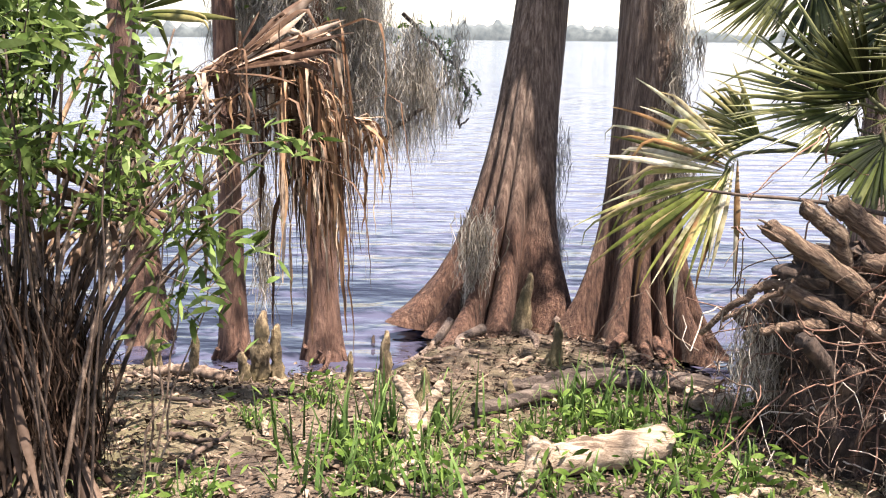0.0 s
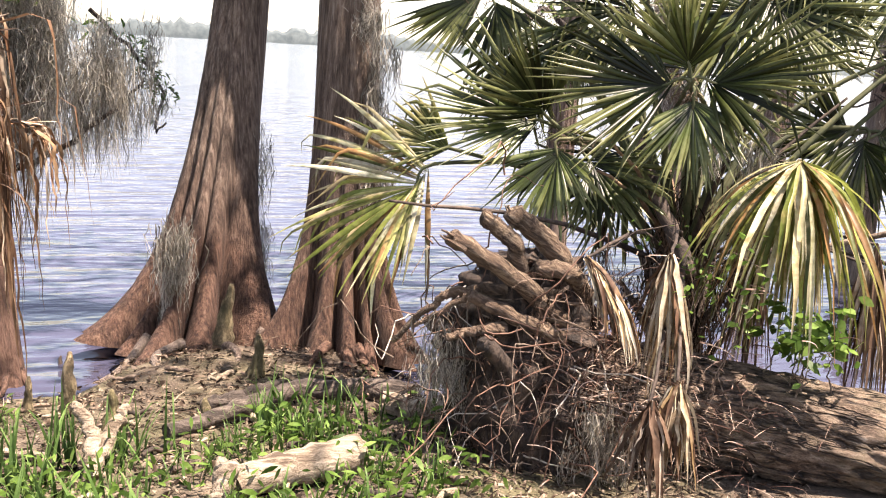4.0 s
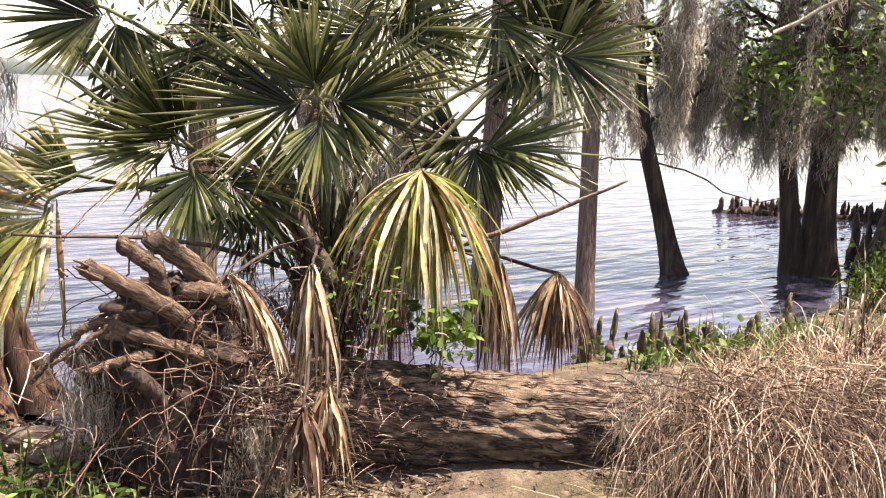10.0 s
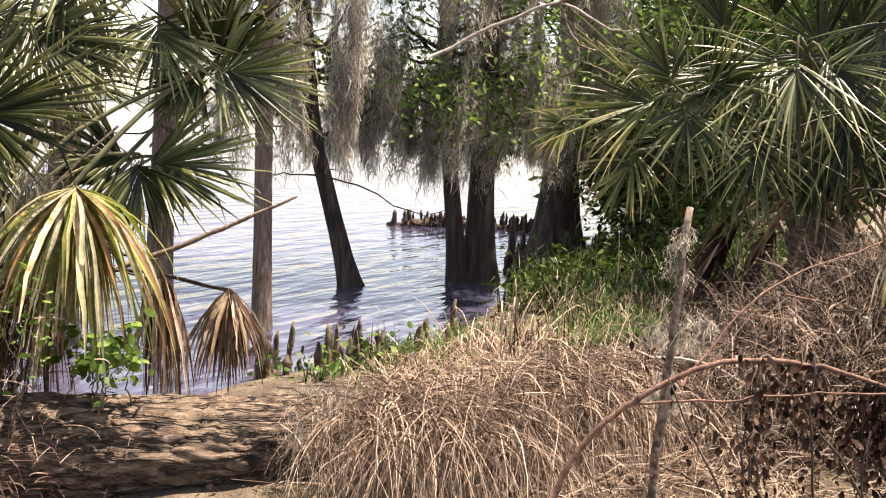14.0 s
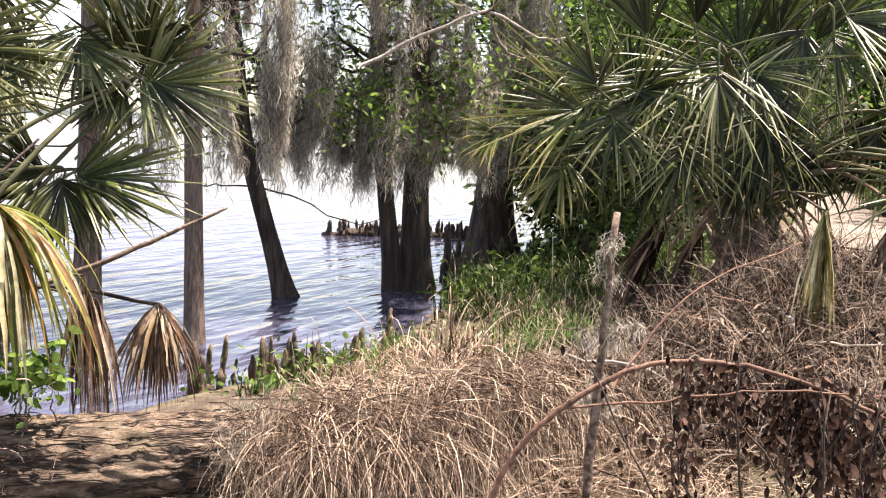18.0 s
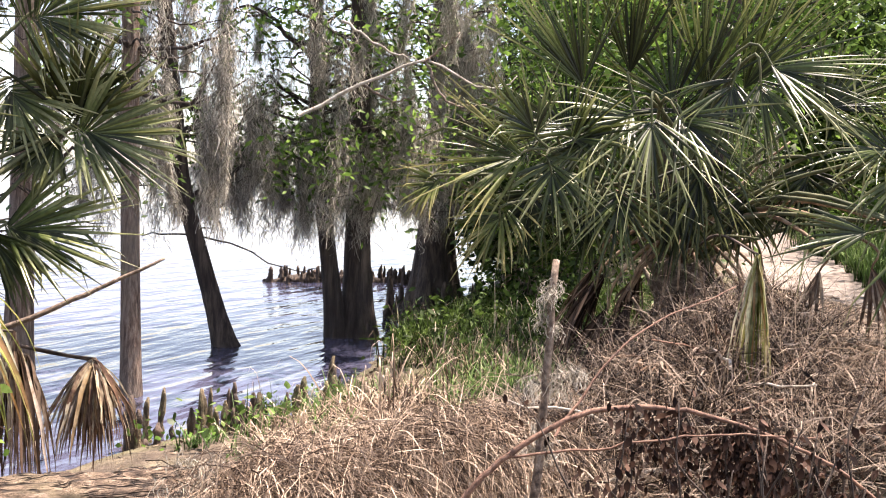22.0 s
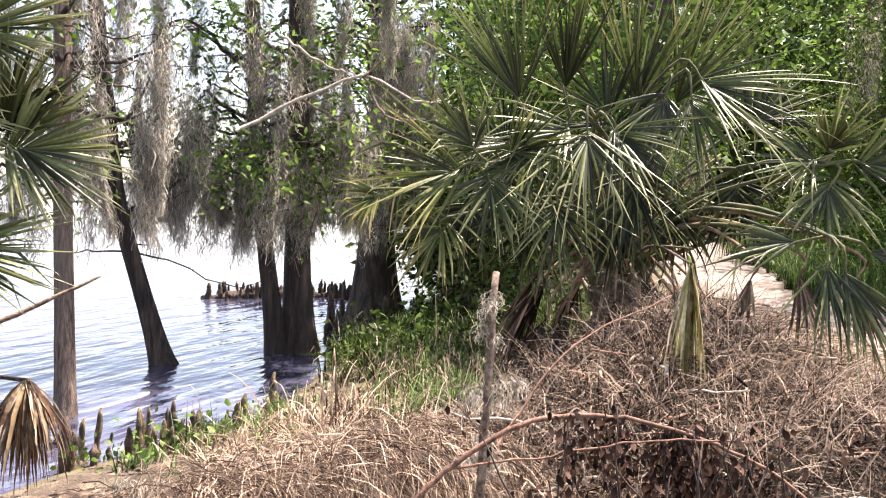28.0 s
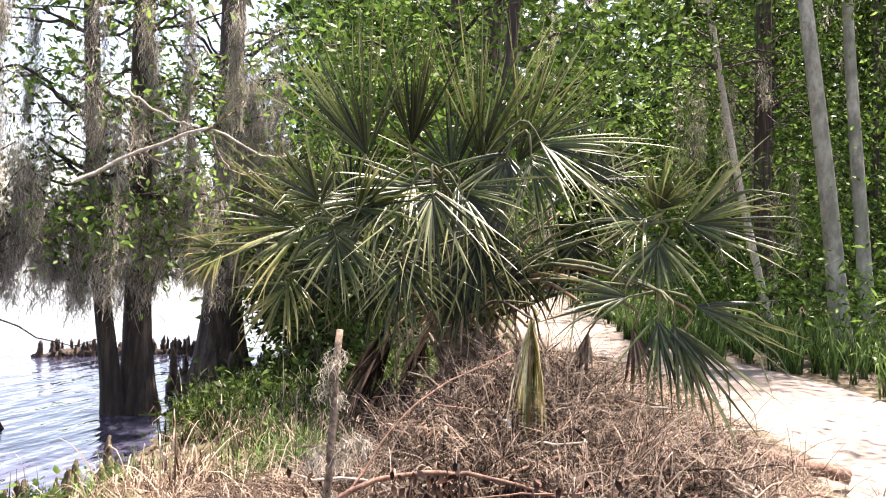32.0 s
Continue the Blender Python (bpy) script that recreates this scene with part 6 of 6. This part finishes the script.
wd = thing("dead_plant", spot(3.0, 0.1), "withered plant with dark curled leaves", "plant")
ends = []
for q in range(26):
    o = np.array(spot(3.0 + g.normal() * 0.16, -0.05 + g.normal() * 0.26, 0))
    tip = o + (g.normal() * 0.2, g.normal() * 0.25, g.uniform(0.5, 0.85))
    pts = line([o, (o + tip) / 2 + g.normal(size=3) * 0.05, tip], 10, 0.006, q)
    part("stem", tube(pts, np.linspace(0.006, 0.002, 10), 6), DARK_STEM, wd)
    ends += [*pts[3:]]
hang_ = line(ARCH[3:], 30)
hg = np.random.default_rng(193)
for q in range(22):
    o = hang_[hg.integers(2, 28)]
    t_ = o + (hg.normal() * 0.05, hg.normal() * 0.05, -hg.uniform(0.12, 0.4))
    pts = line([o, (o + t_) / 2 + hg.normal(size=3) * 0.02, t_], 9, 0.004, q)
    part("stem", tube(pts, np.linspace(0.005, 0.002, 9), 5), DARK_STEM, wd)
    ends += [*pts[2:]] * 2
part("leaves", leaves(ends, 2300, 0.036, 92, 0.5, 0.035, 1.6), LEAF_DEAD, wd)

edge_ = np.concatenate([blob(5.75, 2.75, 0.3, 0.2, 40, 121), blob(6.4, 2.9, 0.35, 0.2, 40, 122), blob(5.0, 3.0, 0.35, 0.2, 30, 123)])
solo("dry_reeds", tufts(edge_, 420, 0.5, 0.009, 124, 0.9, 1.3, 9), STRAW, "bent dry reeds along the edge of the bank", "reeds", kind="stuff")
solo("grass", tufts(np.concatenate([blob(6.6, 2.3, 0.35, 0.3, 50, 125), blob(5.6, 3.1, 0.4, 0.15, 30, 126)]), 650, 0.34, 0.011, 127, 0.6, 0.7), GRASS, "green sedge along the edge of the bank", "grass", kind="stuff")
solo("weeds", leaves(blob(5.2, 3.45, 0.35, 0.15, 40, 128) + (0, 0, 0.12), 70, 0.07, 129, 0.75, 0.08), LEAF_SOFT, "broad-leaved green weeds at the water's edge", "weeds", kind="stuff")

# moss and leaves that hang over the water by the first trees
hanging_moss((-0.82, 5.45, 2.2), (0.42, 0.15, 0.35), 11000, 1.05, 86, 0.0042, MOSS, "thick grey curtain of moss hanging from a cypress")
hanging_moss((-0.2, 5.7, 1.8), (0.3, 0.15, 0.15), 2600, 0.6, 87, 0.0042, MOSS, "grey moss hanging over the water")
tw = thing("branch", (-0.7, 5.4, 1.0), "mossy cypress branch reaching over the water", "branch")
part("limb", stick([(-0.7, 5.35, 1.0), (-0.45, 5.55, 1.1), (-0.15, 5.65, 1.3), (0.05, 5.8, 1.5)], 0.022, 0.008, 16, 7, 0.01, 3), CYPRESS_SHADED, tw)
part("limb", stick([(-0.25, 5.9, 1.9), (0.0, 5.95, 1.65), (0.15, 6.0, 1.45), (0.1, 6.0, 1.2), (0.18, 6.0, 1.25)], 0.014, 0.006, 16, 7, 0.01, 4), CYPRESS_SHADED, tw)
part("foliage", leaves(line([(-0.2, 5.95, 1.8), (0.05, 5.95, 1.65), (0.15, 6.0, 1.4)], 12), 260, 0.06, 93, 0.25, 0.05), LEAF, tw)
part("moss", moss((0.0, 5.85, 1.45), (0.15, 0.1, 0.15), 260, 0.25, 94, 0.005), MOSS, tw, "grey moss")
hanging_moss((0.72, 5.52, 1.1), (0.02, 0.03, 0.5), 420, 0.5, 88, 0.004, MOSS, "grey moss down the side of a cypress trunk")
hanging_moss((0.21, 5.06, 0.72), (0.05, 0.03, 0.12), 700, 0.45, 89, 0.005, MOSS, "grey moss draped on a fluted trunk")
hanging_moss((1.26, 5.02, 1.6), (0.07, 0.03, 0.55), 1500, 0.35, 90, 0.005, MOSS, "grey moss on a cypress trunk")
hanging_moss((-0.85, 4.4, 1.0), (0.05, 0.04, 0.1), 200, 0.6, 91, 0.005, MOSS, "pale moss hanging among dead fronds")
hanging_moss((2.5, 3.3, 1.5), (0.15, 0.1, 0.1), 350, 0.35, 96, 0.005, MOSS, "grey moss caught in palm stalks")


# ---- the wood beyond ----
def broadleaf(at, rise, r, n, size, seed, mat, label, bark=CYPRESS_SHADED, z0=2.0, reach=2.6, boughs=16, lean=(0, 0), mossy=0, spread=0.45):
    e = thing("tree", tuple(at), label, "tree", "woodland trees")
    u = np.linspace(0, 1, 24)
    P = np.stack([at[0] + lean[0] * u + 0.1 * np.sin(u * 5 + seed), at[1] + lean[1] * u + 0.1 * np.cos(u * 4 + seed), at[2] - 0.1 + u * rise], 1)
    part("trunk", tube(P, r * (1 - 0.55 * u) + r * 0.5 * np.exp(-u * 16), 18, 0.05, seed=seed, capped=False), bark, e)
    crown(e, P, n, size, seed + 9, z0, rise, reach, mat, boughs, spread, mossy, 1.6, 0.014, MOSS)


g = np.random.default_rng(123)
broadleaf(spot(9.2, 1.3), 7, 0.09, 6000, 0.11, 801, LEAF, "leafy green tree behind the palm", z0=2.6, reach=1.8, lean=(0.2, -0.6), spread=0.35)
broadleaf(spot(10.5, 1.75), 8, 0.1, 6000, 0.12, 802, LEAF, "leafy green tree behind the palm", z0=2.4, reach=2.2, spread=0.4)
for q in range(26):
    x = g.uniform(17, 42)
    y = path_left(x) - g.uniform(4.0, 16) if q % 2 else g.uniform(path_left(x) + 1.5, np.interp(x, SHORE_X, SHORE_Y) - 0.5)
    broadleaf(spot(x, y), g.uniform(9, 15), g.uniform(0.1, 0.22), 3200, 0.2, 820 + q, (LEAF_SHADED, LEAF, LEAF_BRIGHT)[q % 3], "dark leafy woodland tree hung with moss", z0=1.5, reach=3.2, mossy=900, spread=0.6)
broadleaf((15.3, -3.4, 0.3), 12, 0.15, 1800, 0.16, 870, LEAF, "tall tree with smooth pale trunk", PALE_BARK, 7, 2.5, lean=(0.5, 1.3))
broadleaf((16.0, -3.95, 0.3), 12, 0.12, 1800, 0.16, 871, LEAF, "tall tree with smooth pale trunk", PALE_BARK, 7, 2.5, lean=(0.6, 0.6))
broadleaf((17.0, -2.8, 0.3), 9, 0.08, 900, 0.16, 872, LEAF, "slim pale leaning tree hung with moss", PALE_TWIG, 5, 1.6, lean=(-0.3, 2.0), mossy=400)
verge = scatter(4000, 6, 30, -10, 4, 33, lambda x, y: (y < path_left(x) - 2.35) & (y > path_left(x) - 5.5))
solo("grass", tufts(verge, 15000, 0.85, 0.02, 97, 0.4, 0.5), GRASS, "tall green grass beside the path", "grass", kind="stuff")
solo("undergrowth", leaves(verge[verge[:, 1] < path_left(verge[:, 0]) - 3.2] + (0, 0, 0.9), 13000, 0.16, 98, 0.3, 0.45), LEAF, "dense green undergrowth beside the path", "undergrowth", kind="stuff")

for q, (x, y) in enumerate(((24, -8.5), (30, -4.5), (30, -9), (27, 6.0))):
    broadleaf(spot(x, y), 14, 0.2, 4200, 0.32, 890 + q, LEAF_SHADED, "tall woodland tree with a high dense crown", z0=8, reach=4.2, boughs=20, spread=0.8)

# the wood's far mass of leaves, and a tree out over the path that shades it
g = np.random.default_rng(55)
wx = 22 + 45 * g.uniform(size=700) ** 1.3
wy = np.where(g.uniform(size=700) < 0.55, path_left(wx) - g.uniform(4.5, 26, 700), path_left(wx) + 1.5 + g.uniform(0, 1, 700) * (np.interp(wx, SHORE_X, SHORE_Y) - path_left(wx) - 2.5))
wc = np.stack([wx, wy, g.uniform(0.5, 15, 700)], 1)
fx = g.uniform(40, 75, 900)
fc = np.stack([fx, path_left(fx) + g.uniform(-30, 9, 900), 17 * g.uniform(size=900) ** 1.2], 1)
# the wood's deep shade is carried by the dark leaf colour
solo("far_wood", joined([leaves(wc, 40000, 0.5, 56, 0.5, 0.8, k=3), leaves(fc, 15000, 1.3, 156, 0.6, 0.9, k=3)]), LEAF_SHADED, "dense green woodland along the shore, shade in its leaf colour", "woodland", kind="stuff")
broadleaf(spot(10.5, -6.2), 9, 0.16, 2600, 0.16, 880, LEAF, "leafy tree that shades the path", z0=4, reach=3.4, spread=0.5)

for q, (mt, n_) in enumerate(((LEAF_SHADED, 26000), (LEAF, 18000), (LEAF_BRIGHT, 9000))):
    m_ = 110 - 25 * q
    nx_ = g.uniform(13, 26, m_)
    ny_ = path_left(nx_) + 1.2 + g.uniform(0, 1, m_) * np.maximum(0.3, np.interp(nx_, SHORE_X, SHORE_Y) - path_left(nx_) - 1.6)
    solo("thicket", leaves(np.stack([nx_, ny_, g.uniform(0.3 + q * 1.2, 9, m_)], 1), n_, 0.115, 57 + q, 0.45, (0.45, 0.45, 0.3), k=3), mt, "green thicket between path and lake", "thicket", kind="stuff")
    rx_ = g.uniform(12, 36, m_)
    solo("thicket", leaves(np.stack([rx_, path_left(rx_) - g.uniform(4.2, 10, m_), g.uniform(0.3 + q * 1.2, 10, m_)], 1), n_, 0.125, 157 + q, 0.45, (0.5, 0.5, 0.32), k=3), mt, "green thicket on the land side of the path", "thicket", kind="stuff")
bank = scatter(500, 7.5, 13, 1.8, 5, 59, land)
# bank growth in the darkened leaf colour, for the shade there
solo("undergrowth", joined([tufts(bank, 2600, 0.42, 0.013, 60, 0.7, 0.7), leaves(bank + (0, 0, 0.15), 1500, 0.08, 61, 0.4, 0.12)]), LEAF_SHADED, "weeds and grass on the bank, shade in their colour", "undergrowth", kind="stuff")

# shrubs added to cover the pale shore edge; leaf colour carries the shade
g = np.random.default_rng(77)
for q, (x, y) in enumerate(((11.6, 3.9), (12.4, 4.3), (13.3, 4.6), (12.9, 3.8), (14.2, 4.9), (14.6, 4.2), (15.2, 5.3), (10.9, 3.4), (16.0, 5.2))):
    shrub(spot(x, y), "shrub", "green leafy shrub added on the bank, shade in its leaf colour", 9, 0.75, g.uniform(1.2, 2.0), 1500, 0.13, LEAF_SHADED, 660 + q * 3, 0.4, 0.2, r=0.012, group="bank shrubs")
# more growth over the pale ground, its colour dark as in shade
shade = scatter(400, 8.6, 12.6, 2.2, 4.7, 259, land)
solo("undergrowth", joined([tufts(shade, 3000, 0.5, 0.016, 260, 0.7, 0.7), leaves(shade + (0, 0, 0.2), 1600, 0.1, 261, 0.4, 0.15), lying(shade, 2500, 0.4, 0.01, 262, 0.4, 3)]), LEAF_SHADED, "weeds and grass on the bank, shade in their colour", "undergrowth", kind="stuff")

solo("weeds", leaves(np.concatenate([blob(4.75, 3.55, 0.3, 0.15, 40, 66), blob(5.6, 3.45, 0.4, 0.15, 40, 67)]) + (0, 0, 0.1), 150, 0.05, 68, 0.6, 0.06), LEAF, "broad-leaved green weeds at the water's edge", "weeds", kind="stuff")

solo("dry_reeds", tufts(bank[::5], 500, 0.6, 0.012, 63, 0.7, 0.9, 7), STRAW, "dry pale reeds among the weeds", "reeds", kind="stuff")
